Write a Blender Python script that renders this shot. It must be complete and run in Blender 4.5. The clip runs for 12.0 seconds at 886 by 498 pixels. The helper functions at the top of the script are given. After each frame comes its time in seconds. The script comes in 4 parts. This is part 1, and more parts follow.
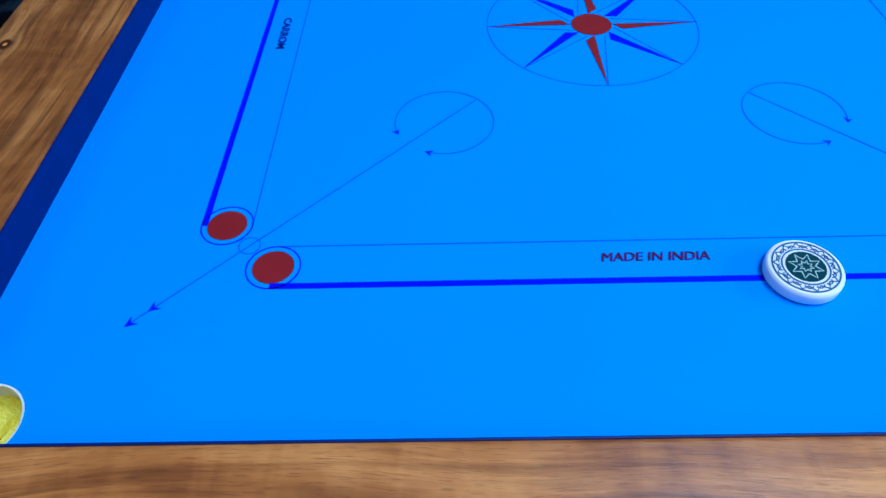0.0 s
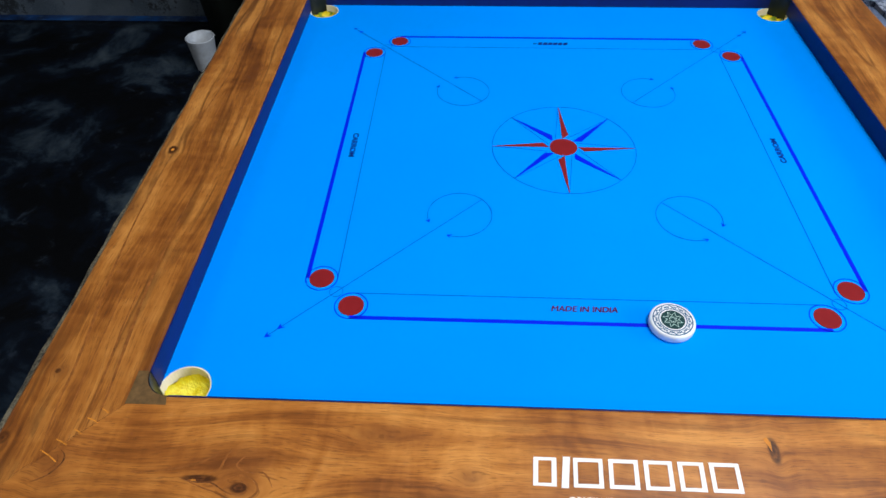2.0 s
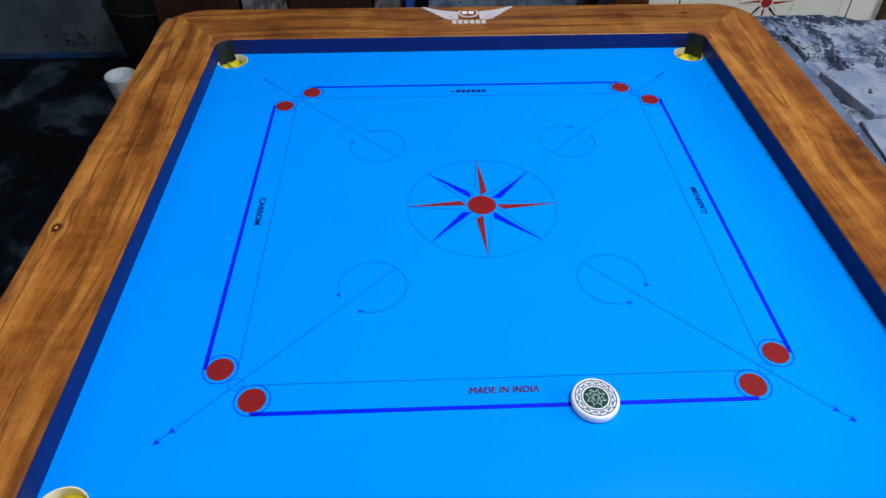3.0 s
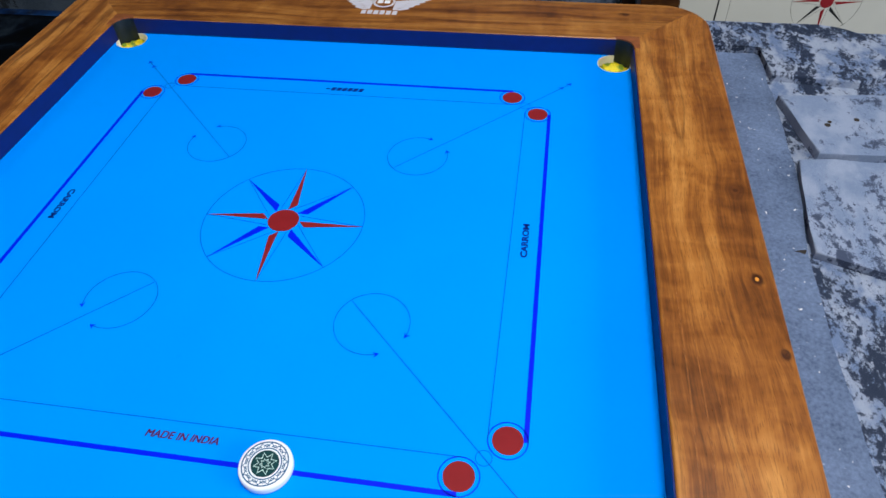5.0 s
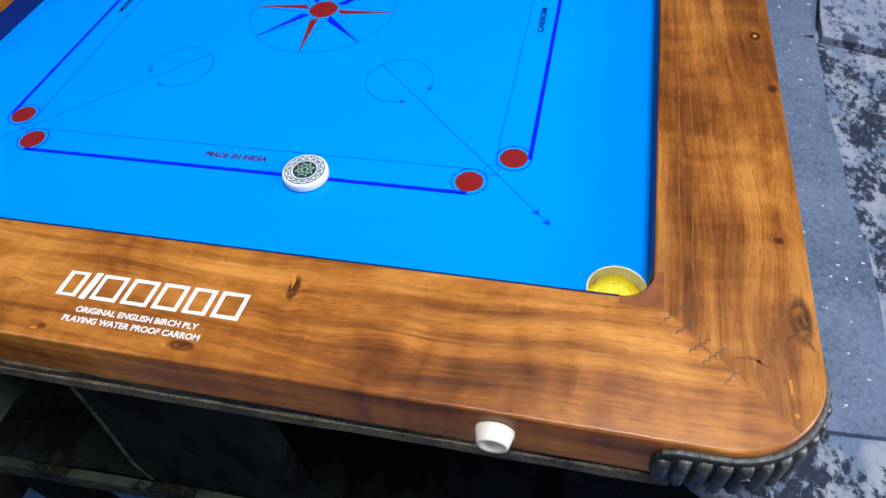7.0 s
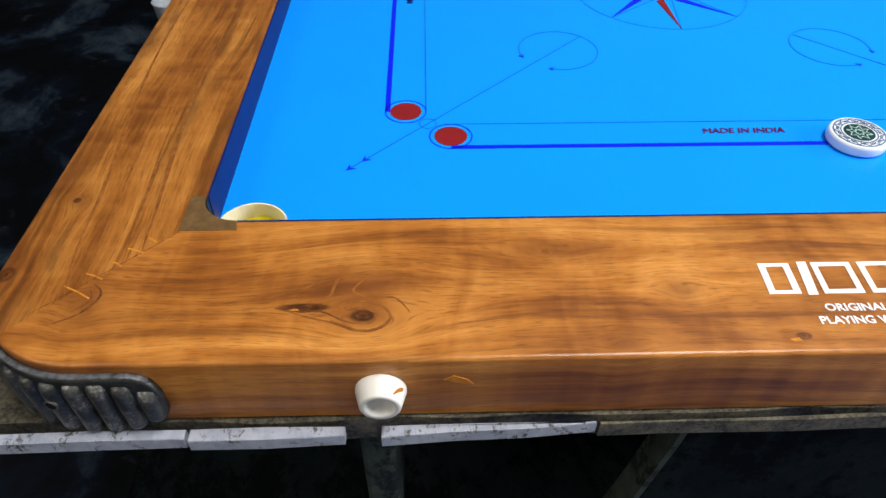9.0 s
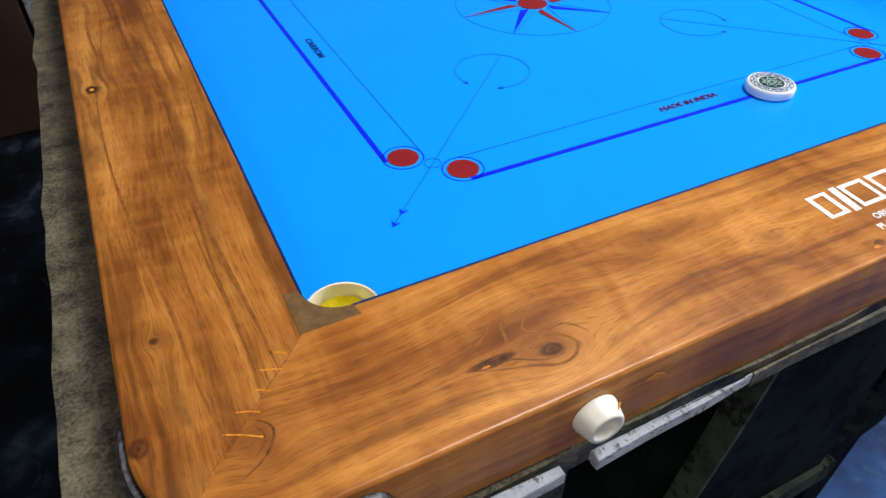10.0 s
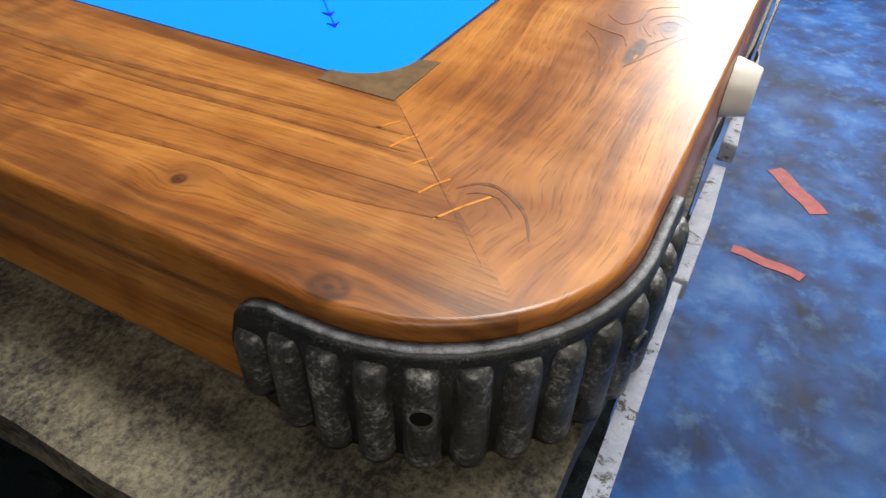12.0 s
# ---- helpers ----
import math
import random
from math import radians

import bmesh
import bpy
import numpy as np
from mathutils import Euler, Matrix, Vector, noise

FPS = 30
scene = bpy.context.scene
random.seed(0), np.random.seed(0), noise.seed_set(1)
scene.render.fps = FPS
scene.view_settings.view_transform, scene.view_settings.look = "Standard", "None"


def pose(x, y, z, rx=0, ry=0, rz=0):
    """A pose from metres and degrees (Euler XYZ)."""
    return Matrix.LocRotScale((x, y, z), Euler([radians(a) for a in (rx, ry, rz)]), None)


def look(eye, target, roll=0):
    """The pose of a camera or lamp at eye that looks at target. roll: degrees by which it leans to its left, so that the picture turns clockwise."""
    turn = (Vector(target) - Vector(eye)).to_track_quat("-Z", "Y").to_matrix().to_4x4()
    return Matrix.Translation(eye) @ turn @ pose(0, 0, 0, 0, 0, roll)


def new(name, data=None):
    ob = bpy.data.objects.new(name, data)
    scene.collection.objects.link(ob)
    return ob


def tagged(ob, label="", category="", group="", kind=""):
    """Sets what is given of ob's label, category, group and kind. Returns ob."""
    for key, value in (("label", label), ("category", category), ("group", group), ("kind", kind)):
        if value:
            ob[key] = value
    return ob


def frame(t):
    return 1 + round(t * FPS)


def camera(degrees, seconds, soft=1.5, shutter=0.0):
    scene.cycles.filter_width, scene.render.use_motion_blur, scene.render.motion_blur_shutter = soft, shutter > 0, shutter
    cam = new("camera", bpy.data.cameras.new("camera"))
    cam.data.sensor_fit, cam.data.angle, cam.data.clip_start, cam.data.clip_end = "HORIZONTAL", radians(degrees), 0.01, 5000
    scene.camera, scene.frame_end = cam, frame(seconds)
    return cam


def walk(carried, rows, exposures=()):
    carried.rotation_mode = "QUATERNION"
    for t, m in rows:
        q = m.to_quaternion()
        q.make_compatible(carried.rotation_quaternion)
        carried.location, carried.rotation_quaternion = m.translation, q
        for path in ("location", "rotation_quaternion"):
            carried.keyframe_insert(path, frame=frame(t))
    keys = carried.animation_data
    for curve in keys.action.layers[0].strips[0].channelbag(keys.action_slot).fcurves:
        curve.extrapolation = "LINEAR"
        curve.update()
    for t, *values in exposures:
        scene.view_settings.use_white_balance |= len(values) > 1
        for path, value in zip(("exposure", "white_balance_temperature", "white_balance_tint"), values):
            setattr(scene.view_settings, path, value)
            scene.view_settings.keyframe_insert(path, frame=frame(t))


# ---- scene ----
# ---- camera ----
cam = camera(67.5, 12.0)
PATH = [
    (0, (-0.115, -0.495, 1.09), (-0.150, 0.822, -0.414), -2.2),
    (0.5, (-0.113, -0.572, 1.164), (-0.065, 0.708, -0.373), -0.4),
    (1, (-0.081, -0.636, 1.211), (-0.083, 0.635, -0.332), -1.1),
    (1.5, (-0.082, -0.654, 1.244), (-0.085, 0.679, -0.247), 1.0),
    (2, (-0.108, -0.648, 1.28), (-0.191, 0.754, -0.143), -1.1),
    (2.5, (-0.072, -0.617, 1.29), (-0.046, 0.814, -0.108), -1.0),
    (2.7, (-0.07, -0.605, 1.29), (-0.008, 0.835, -0.097), 0.3),
    (4.3, (0.072, -0.449, 1.296), (0.064, 0.953, -0.129), -1.2),
    (4.5, (0.132, -0.446, 1.294), (0.058, 0.948, -0.138), -0.7),
    (5, (0.256, -0.471, 1.271), (0.0, 0.899, -0.164), -2.7),
    (5.5, (0.334, -0.523, 1.242), (-0.12, 0.784, -0.202), -4.6),
    (6, (0.371, -0.597, 1.227), (-0.161, 0.624, -0.265), -7.7),
    (6.5, (0.375, -0.638, 1.218), (-0.146, 0.5, -0.342), -9.8),
    (6.7, (0.366, -0.643, 1.216), (-0.116, 0.514, -0.342), -9.0),
    (8.3, (-0.103, -0.663, 1.104), (-0.122, 0.764, -0.296), -3.6),
    (8.5, (-0.140, -0.665, 1.100), (-0.186, 0.750, -0.312), -2.8),
    (9, (-0.236, -0.660, 1.080), (-0.195, 0.774, -0.312), 0.3),
    (9.5, (-0.375, -0.644, 1.077), (0.021, 0.717, -0.335), -0.1),
    (10, (-0.413, -0.613, 1.077), (0.253, 0.742, -0.235), -0.3),
    (10.5, (-0.441, -0.576, 1.044), (0.283, 0.652, -0.359), -2.4),
    (11, (-0.508, -0.546, 0.955), (0.578, 0.482, -0.373), -3.2),
    (11.5, (-0.514, -0.532, 0.927), (0.732, 0.438, -0.301), 0.8),
    (12, (-0.546, -0.484, 0.931), (0.798, 0.205, -0.38), 1.4),
]
walk(cam, [(t, look(eye, target, roll)) for t, eye, target, roll in PATH],
     [(0.0, -0.45, 4300, 10), (0.5, -0.42, 4400, 10), (1.0, -0.19, 5800, 10), (1.5, -0.16, 6200, 10), (2.5, -0.24, 6150, 10), (4.5, -0.20, 6250, 10), (5.5, -0.18, 5750, 10), (6.0, -0.20, 5500, 10),
      (6.5, -0.08, 6300, 10), (8.5, -0.06, 6300, 10), (9.2, 0.15, 6700, 10), (10.0, 0.12, 6600, 10), (10.5, 0.08, 6500, 10), (11.0, 0.42, 6700, 10), (11.5, 0.52, 6700, 10), (12.0, 0.45, 6700, 10)])

# ---- light ----
world = bpy.data.worlds.new("world")
scene.world = world
world.use_nodes = True
world.node_tree.nodes["Background"].inputs[0].default_value = (0.45, 0.6, 1.0, 1)
world.node_tree.nodes["Background"].inputs[1].default_value = 0.05


def area_lamp(name, eye, target, size, size_y, watts, colour):
    data = bpy.data.lights.new(name, "AREA")
    data.shape, data.size, data.size_y, data.energy, data.color = "RECTANGLE", size, size_y, watts, colour
    ob = new(name, data)
    ob.matrix_world = look(eye, target)
    return ob


area_lamp("tube_lamp", (0.55, -0.40, 2.75), (0.15, -0.2, 0.8), 1.2, 0.5, 46, (1.0, 0.97, 0.92))
# added warm fill from the front left, to lift the bumper and left corner
area_lamp("fill_lamp", (-1.75, -1.20, 2.35), (-0.4, -0.40, 0.8), 1.4, 0.7, 13, (1.0, 0.92, 0.80))
area_lamp("window_lamp", (3.12, -0.68, 1.84), (0.0, -0.3, 1.0), 1.3, 0.95, 88, (0.93, 0.96, 1.0))

# ---- materials ----


class Nodes:
    """A short way to write a node material."""

    def __init__(self, name):
        self.mat = bpy.data.materials.new(name)
        self.mat.use_nodes = True
        self.tree = self.mat.node_tree
        self.bsdf = self.tree.nodes["Principled BSDF"]

    def node(self, kind, **inputs):
        n = self.tree.nodes.new(kind)
        for k, v in inputs.items():
            self.set(n.inputs[k.replace("_", " ")], v)
        return n

    def set(self, socket, v):
        if isinstance(v, bpy.types.NodeSocket):
            self.tree.links.new(v, socket)
        else:
            socket.default_value = v

    def m(self, op, a, b=0.0, c=0.0, clamp=False):
        n = self.tree.nodes.new("ShaderNodeMath")
        n.operation, n.use_clamp = op, clamp
        for s, v in zip(n.inputs, (a, b, c)):
            self.set(s, v)
        return n.outputs[0]

    def xyz(self):
        t = self.tree.nodes.new("ShaderNodeTexCoord")
        s = self.node("ShaderNodeSeparateXYZ", Vector=t.outputs["Object"])
        return s.outputs

    def vec(self, x, y, z=0.0):
        return self.node("ShaderNodeCombineXYZ", X=x, Y=y, Z=z).outputs[0]

    def coords(self):
        return self.tree.nodes.new("ShaderNodeTexCoord").outputs["Object"]

    def noise(self, vector, scale, detail=4.0, rough=0.55, distort=0.0):
        return self.node("ShaderNodeTexNoise", Vector=vector, Scale=scale, Detail=detail, Roughness=rough, Distortion=distort).outputs[0]

    def ramp(self, fac, stops):
        n = self.node("ShaderNodeValToRGB", Fac=fac)
        e = n.color_ramp.elements
        while len(e) < len(stops):
            e.new(0.5)
        for k, (p, c) in zip(e, stops):
            k.position = p
            k.color = (*c, 1) if len(c) == 3 else c
        return n.outputs[0]

    def step(self, fac, lo, hi):
        n = self.node("ShaderNodeMapRange", Value=fac)
        n.interpolation_type = "SMOOTHSTEP"
        for i, v in ((1, lo), (2, hi), (3, 0.0), (4, 1.0)):
            n.inputs[i].default_value = v
        return n.outputs[0]

    def mix(self, fac, a, b, blend="MIX"):
        n = self.tree.nodes.new("ShaderNodeMix")
        n.data_type, n.blend_type = "RGBA", blend
        self.set(n.inputs[0], fac)
        for s, v in ((n.inputs[6], a), (n.inputs[7], b)):
            self.set(s, (*v, 1) if isinstance(v, tuple) and len(v) == 3 else v)
        return n.outputs[2]

    def bump(self, height, strength, distance=0.001):
        n = self.node("ShaderNodeBump", Height=height, Strength=strength, Distance=distance)
        self.set(self.bsdf.inputs["Normal"], n.outputs[0])

    def done(self, colour, rough=0.5, metal=0.0, spec=0.5, coat=0.0):
        b = self.bsdf.inputs
        self.set(b["Base Color"], (*colour, 1) if isinstance(colour, tuple) and len(colour) == 3 else colour)
        self.set(b["Roughness"], rough)
        b["Metallic"].default_value, b["Specular IOR Level"].default_value = metal, spec
        b["Coat Weight"].default_value, b["Coat Roughness"].default_value = coat, 0.12
        return self.mat


def plain(name, colour, rough=0.5, spec=0.5, vary=0.12, scale=60.0, metal=0.0, relief=0.0):
    """A plain paint or plastic with slight mottling."""
    n = Nodes(name)
    f = n.noise(n.coords(), scale, 5)
    dark = tuple(c * (1 - vary) for c in colour)
    light = tuple(min(1.0, c * (1 + vary)) for c in colour)
    if relief:
        n.bump(n.noise(n.coords(), scale * 6, 3), relief, 0.0006)
    return n.done(n.ramp(f, ((0.3, dark), (0.7, light))), rough, metal, spec)


def varnished_wood(name, along, knots, tone=1.0, offset=0.0, veins=0.4):
    """Streaky varnished hardwood. along: 0 when the grain runs in x, 1 in y.
    knots: (u, v, half length, half width, bend, core) along and across the grain; core 1 a dark eye, 2 a dark eye with an orange plug, 3 a soft brown swirl."""
    n = Nodes(name)
    o = n.xyz()
    u, v, w = (o[0], o[1], o[2]) if along == 0 else (o[1], o[0], o[2])
    rag = n.noise(n.vec(n.m("MULTIPLY", u, 140.0), n.m("MULTIPLY", v, 170.0), offset), 1.0, 4, 0.65)
    # slow waviness of the grain
    wav = n.noise(n.vec(n.m("MULTIPLY", u, 3.0), n.m("MULTIPLY", v, 7.0), offset), 1.0, 2)
    v2 = n.m("ADD", n.m("ADD", v, w), n.m("MULTIPLY", n.m("SUBTRACT", wav, 0.5), 0.045))
    dark_core, orange_core, swirl = 0.0, 0.0, 0.0
    for ku, kv, su, sv, bend, core in knots:
        du = n.m("DIVIDE", n.m("SUBTRACT", u, ku), su)
        dv = n.m("DIVIDE", n.m("SUBTRACT", v, kv), sv)
        r2 = n.m("ADD", n.m("MULTIPLY", du, du), n.m("MULTIPLY", dv, dv))
        even = r2
        r2 = n.m("MULTIPLY", r2, n.m("ADD", 0.25, n.m("MULTIPLY", rag, 1.5)))
        wide = n.m("EXPONENT", n.m("MULTIPLY", even, -0.22))
        v2 = n.m("ADD", v2, n.m("MULTIPLY", n.m("MULTIPLY", wide, dv), -0.6 * bend))
        turn = n.m("MULTIPLY", n.m("EXPONENT", n.m("MULTIPLY", even, -1.3)), 0.35)
        around = n.m("ADD", n.m("MULTIPLY", n.m("SQRT", even), sv * 1.1), kv + 0.022)
        v2 = n.m("ADD", n.m("MULTIPLY", v2, n.m("SUBTRACT", 1.0, turn)), n.m("MULTIPLY", around, turn))
        tight = n.m("EXPONENT", n.m("MULTIPLY", r2, -1.1))
        if core == 3:
            soft = n.m("MULTIPLY", n.m("EXPONENT", n.m("MULTIPLY", r2, -0.7)), n.m("ADD", 0.15, n.m("MULTIPLY", rag, 1.1)))
            swirl = n.m("MAXIMUM", swirl, soft)
        elif core:
            eye = n.m("ADD", n.m("ADD", 0.20, n.m("MULTIPLY", rag, 1.0)), n.m("MULTIPLY", n.m("SINE", n.m("ADD", n.m("MULTIPLY", n.m("SQRT", even), 8.0), n.m("MULTIPLY", rag, 5.0))), 0.15))
            if core == 2:
                eye = 1.25
            dark_core = n.m("MAXIMUM", dark_core, n.m("MULTIPLY", tight, eye))
        if core == 2:
            orange_core = n.m("MAXIMUM", orange_core, n.m("EXPONENT", n.m("MULTIPLY", r2, -4.0)))
    z3 = offset
    broad = n.noise(n.vec(n.m("MULTIPLY", u, 1.9), n.m("MULTIPLY", v2, 34.0), z3), 1.0, 4, 0.6, 0.35)
    lines = n.noise(n.vec(n.m("MULTIPLY", u, 1.5), n.m("MULTIPLY", v2, 26.0), n.m("ADD", z3, 7.3)), 1.0, 2, 0.5, 0.25)
    streak = n.noise(n.vec(n.m("MULTIPLY", u, 5.0), n.m("MULTIPLY", v2, 110.0), z3), 1.0, 5, 0.6, 0.2)
    fine = n.noise(n.vec(n.m("MULTIPLY", u, 30.0), n.m("MULTIPLY", v2, 520.0), z3), 1.0, 3)
    pores = n.noise(n.vec(n.m("MULTIPLY", u, 90.0), n.m("MULTIPLY", v2, 1300.0), z3), 1.0, 1)
    cloud = n.noise(n.vec(n.m("MULTIPLY", u, 9.0), n.m("MULTIPLY", v, 16.0), z3), 1.0, 4, 0.6, 0.6)
    figure = n.noise(n.vec(n.m("MULTIPLY", u, 55.0), n.m("MULTIPLY", v, 18.0), z3), 1.0, 3, 0.5, 0.8)
    f = n.m("ADD", n.m("MULTIPLY", broad, 0.66), n.m("MULTIPLY", streak, 0.30))
    f = n.m("ADD", f, n.m("MULTIPLY", n.m("SUBTRACT", fine, 0.5), 0.17))
    f = n.m("ADD", f, n.m("MULTIPLY", n.m("SUBTRACT", cloud, 0.5), 0.50))
    f = n.m("ADD", f, n.m("MULTIPLY", n.m("SUBTRACT", figure, 0.5), 0.20))
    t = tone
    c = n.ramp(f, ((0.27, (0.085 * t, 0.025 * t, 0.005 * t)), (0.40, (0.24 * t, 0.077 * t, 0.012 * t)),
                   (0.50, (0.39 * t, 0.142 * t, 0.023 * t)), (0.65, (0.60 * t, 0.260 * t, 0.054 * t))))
    # long dark growth lines
    near = n.m("ABSOLUTE", n.m("SUBTRACT", n.m("FRACT", n.m("MULTIPLY", lines, 3.0)), 0.5))
    vein = n.m("MULTIPLY", n.step(near, 0.10, 0.0), n.step(cloud, 0.36, 0.56))
    c = n.mix(n.m("MULTIPLY", vein, veins), c, (0.07 * t, 0.022 * t, 0.006 * t))
    side = n.m("MULTIPLY", n.step(streak, 0.44, 0.34), 0.32)
    c = n.mix(side, c, (0.09 * t, 0.03 * t, 0.008 * t))
    c = n.mix(n.m("MULTIPLY", n.step(pores, 0.44, 0.33), 0.40), c, (0.09 * t, 0.03 * t, 0.009 * t))
    if knots:
        ring = n.m("ADD", n.m("MULTIPLY", fine, 0.8), n.m("MULTIPLY", streak, 0.6))
        c = n.mix(n.m("MULTIPLY", swirl, 0.85, 0.0, True), c, (0.15 * t, 0.046 * t, 0.010 * t))
        k = n.m("MULTIPLY", dark_core, n.m("ADD", 0.42, n.m("MULTIPLY", ring, 0.7)), 0.0, True)
        c = n.mix(n.step(k, 0.10, 0.66), c, (0.050, 0.015, 0.004))
        c = n.mix(n.step(orange_core, 0.55, 0.8), c, (0.70, 0.27, 0.03))
    n.bump(n.m("ADD", n.m("MULTIPLY", fine, 0.5), n.m("ADD", n.m("MULTIPLY", pores, 0.4), n.m("MULTIPLY", figure, 0.9))), 0.16, 0.0008)
    rough = n.m("ADD", n.m("ADD", 0.20, n.m("MULTIPLY", figure, 0.16)), n.m("MULTIPLY", pores, 0.10))
    return n.done(c, rough, 0.0, 0.5, 0.0)


def playing_paint(name, colour, vary):
    n = Nodes(name)
    f = n.noise(n.coords(), 5.0, 3)
    c = n.ramp(f, ((0.3, tuple(x * (1 - vary) for x in colour)), (0.7, tuple(min(1, x * (1 + vary)) for x in colour))))
    dust = n.noise(n.coords(), 900.0, 1)
    c = n.mix(n.m("MULTIPLY", n.step(dust, 0.76, 0.8), 0.25), c, (0.5, 0.7, 0.9))
    n.bump(n.noise(n.coords(), 260.0, 3), 0.02, 0.0004)
    return n.done(c, 0.3, 0.0, 0.12)


def flaked_paint(name, base, paint, second, amount, scale, relief=0.5, gloss=0.3):
    """Old painted boards: paint of two tints, worn through to a dark base."""
    n = Nodes(name)
    o = n.xyz()
    v = n.vec(n.m("MULTIPLY", o[0], 1.35), n.m("MULTIPLY", o[1], 0.85), o[2])
    a = n.noise(v, scale, 10, 0.72, 0.15)
    b = n.noise(v, scale * 6.0, 6, 0.7)
    g = n.noise(v, scale * 45.0, 3, 0.7)
    mask = n.m("ADD", n.m("MULTIPLY", a, 0.6), n.m("ADD", n.m("MULTIPLY", b, 0.35), n.m("MULTIPLY", g, 0.12)))
    col = n.mix(n.step(n.noise(v, scale * 1.7, 5), 0.4, 0.62), paint, second)
    col = n.mix(n.m("MULTIPLY", n.step(g, 0.5, 0.7), 0.3), col, tuple(min(1, c * 1.6) for c in paint))
    c = n.mix(n.step(mask, amount, amount + 0.05), base, col)
    n.bump(n.m("ADD", mask, n.m("MULTIPLY", g, 0.3)), relief, 0.002)
    return n.done(c, 0.75, 0.0, gloss)


def granite_grey(name, lo, hi, grit, blotch=9.0, edges=(0.33, 0.66), chips=1.0, rough=0.85, gloss=0.25, relief=0.6):
    """Grey felted board with grit."""
    n = Nodes(name)
    v = n.coords()
    a = n.noise(v, blotch, 7, 0.7)
    b = n.noise(v, grit, 4, 0.75)
    c = n.ramp(n.m("ADD", n.m("MULTIPLY", a, 0.5), n.m("MULTIPLY", b, 0.5)), ((edges[0], lo), (edges[1], hi)))
    c = n.mix(n.m("MULTIPLY", n.step(n.noise(v, grit * 0.7, 2), 0.70, 0.76), chips), c, (0.7, 0.7, 0.72))
    n.bump(b, relief, 0.0015)
    return n.done(c, rough, 0.0, gloss)


FRONT_KNOTS = [(-0.268, -0.4440, 0.012, 0.0070, 0.012, 3), (-0.270, -0.4435, 0.008, 0.0050, 0.004, 1), (-0.300, -0.4375, 0.016, 0.0035, 0.003, 1), (-0.279, -0.424, 0.024, 0.013, 0.010, 3),
               (-0.104, -0.429, 0.008, 0.005, 0.006, 3), (0.119, -0.400, 0.005, 0.013, 0.006, 1), (-0.172, -0.398, 0.022, 0.007, 0.008, 3),
               (0.058, -0.459, 0.012, 0.005, 0.004, 1), (-0.142, -0.464, 0.006, 0.0035, 0.004, 3), (-0.053, -0.461, 0.005, 0.003, 0.003, 1),
               (0.196, -0.452, 0.014, 0.011, 0.008, 3), (-0.413, -0.431, 0.008, 0.011, 0.006, 3), (0.010, -0.414, 0.004, 0.004, 0.003, 3)]
LEFT_KNOTS = [(-0.049, -0.451, 0.007, 0.005, 0.006, 2), (-0.350, -0.444, 0.008, 0.006, 0.005, 3), (-0.350, -0.446, 0.003, 0.003, 0.002, 1), (-0.411, -0.461, 0.007, 0.0055, 0.005, 1),
              (-0.15, -0.459, 0.012, 0.007, 0.006, 3), (0.12, -0.40, 0.03, 0.008, 0.006, 3)]
RIGHT_KNOTS = [(-0.048, 0.457, 0.007, 0.005, 0.006, 2), (0.073, 0.455, 0.007, 0.005, 0.005, 3), (0.072, 0.456, 0.003, 0.003, 0.003, 1), (-0.128, 0.466, 0.007, 0.005, 0.004, 1),
               (-0.372, 0.462, 0.024, 0.009, 0.008, 1), (-0.39, 0.445, 0.020, 0.008, 0.008, 3), (-0.305, 0.455, 0.004, 0.004, 0.004, 1)]
BACK_KNOTS = [(-0.20, 0.452, 0.024, 0.007, 0.006, 3), (0.36, 0.44, 0.010, 0.005, 0.005, 1)]
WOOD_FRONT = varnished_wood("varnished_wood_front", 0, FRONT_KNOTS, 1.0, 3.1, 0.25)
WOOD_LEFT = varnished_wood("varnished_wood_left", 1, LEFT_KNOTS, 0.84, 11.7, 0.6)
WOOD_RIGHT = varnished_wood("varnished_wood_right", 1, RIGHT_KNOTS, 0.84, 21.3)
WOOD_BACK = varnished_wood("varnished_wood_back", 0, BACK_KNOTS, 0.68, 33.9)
BLUE = playing_paint("blue_lacquer", (0.0008, 0.265, 0.98), 0.03)
NAVY = plain("navy_paint", (0.002, 0.012, 0.11), 0.5, 0.3)
INK_BLUE = plain("ink_blue", (0.002, 0.012, 0.75), 0.35, 0.2, 0.05)
INK_THIN = plain("ink_thin_blue", (0.002, 0.095, 0.55), 0.35, 0.2, 0.05)
INK_RED = plain("ink_red", (0.215, 0.013, 0.016), 0.35, 0.2, 0.06)
INK_TEXT = plain("ink_plum", (0.085, 0.004, 0.050), 0.35, 0.2, 0.05)
INK_NAVY = plain("ink_navy", (0.004, 0.012, 0.20), 0.35, 0.2, 0.05)
WHITE = plain("white_print", (0.82, 0.84, 0.88), 0.4, 0.3, 0.04)
SILVER = plain("silver_print", (0.55, 0.54, 0.60), 0.4, 0.3, 0.05)
POCKET = plain("pocket_dark", (0.006, 0.012, 0.016), 0.4, 0.4, 0.2)
CREAM = plain("cream_plastic", (0.80, 0.76, 0.62), 0.42, 0.4, 0.05)
BUSH = plain("milky_plastic", (0.78, 0.77, 0.72), 0.35, 0.5, 0.06)
IVORY = plain("ivory_acrylic", (0.80, 0.82, 0.86), 0.25, 0.5, 0.03)
INK_TEAL = plain("ink_teal", (0.006, 0.045, 0.05), 0.3, 0.3, 0.05)
INK_STEEL = plain("ink_steel_blue", (0.02, 0.10, 0.22), 0.3, 0.3, 0.05)
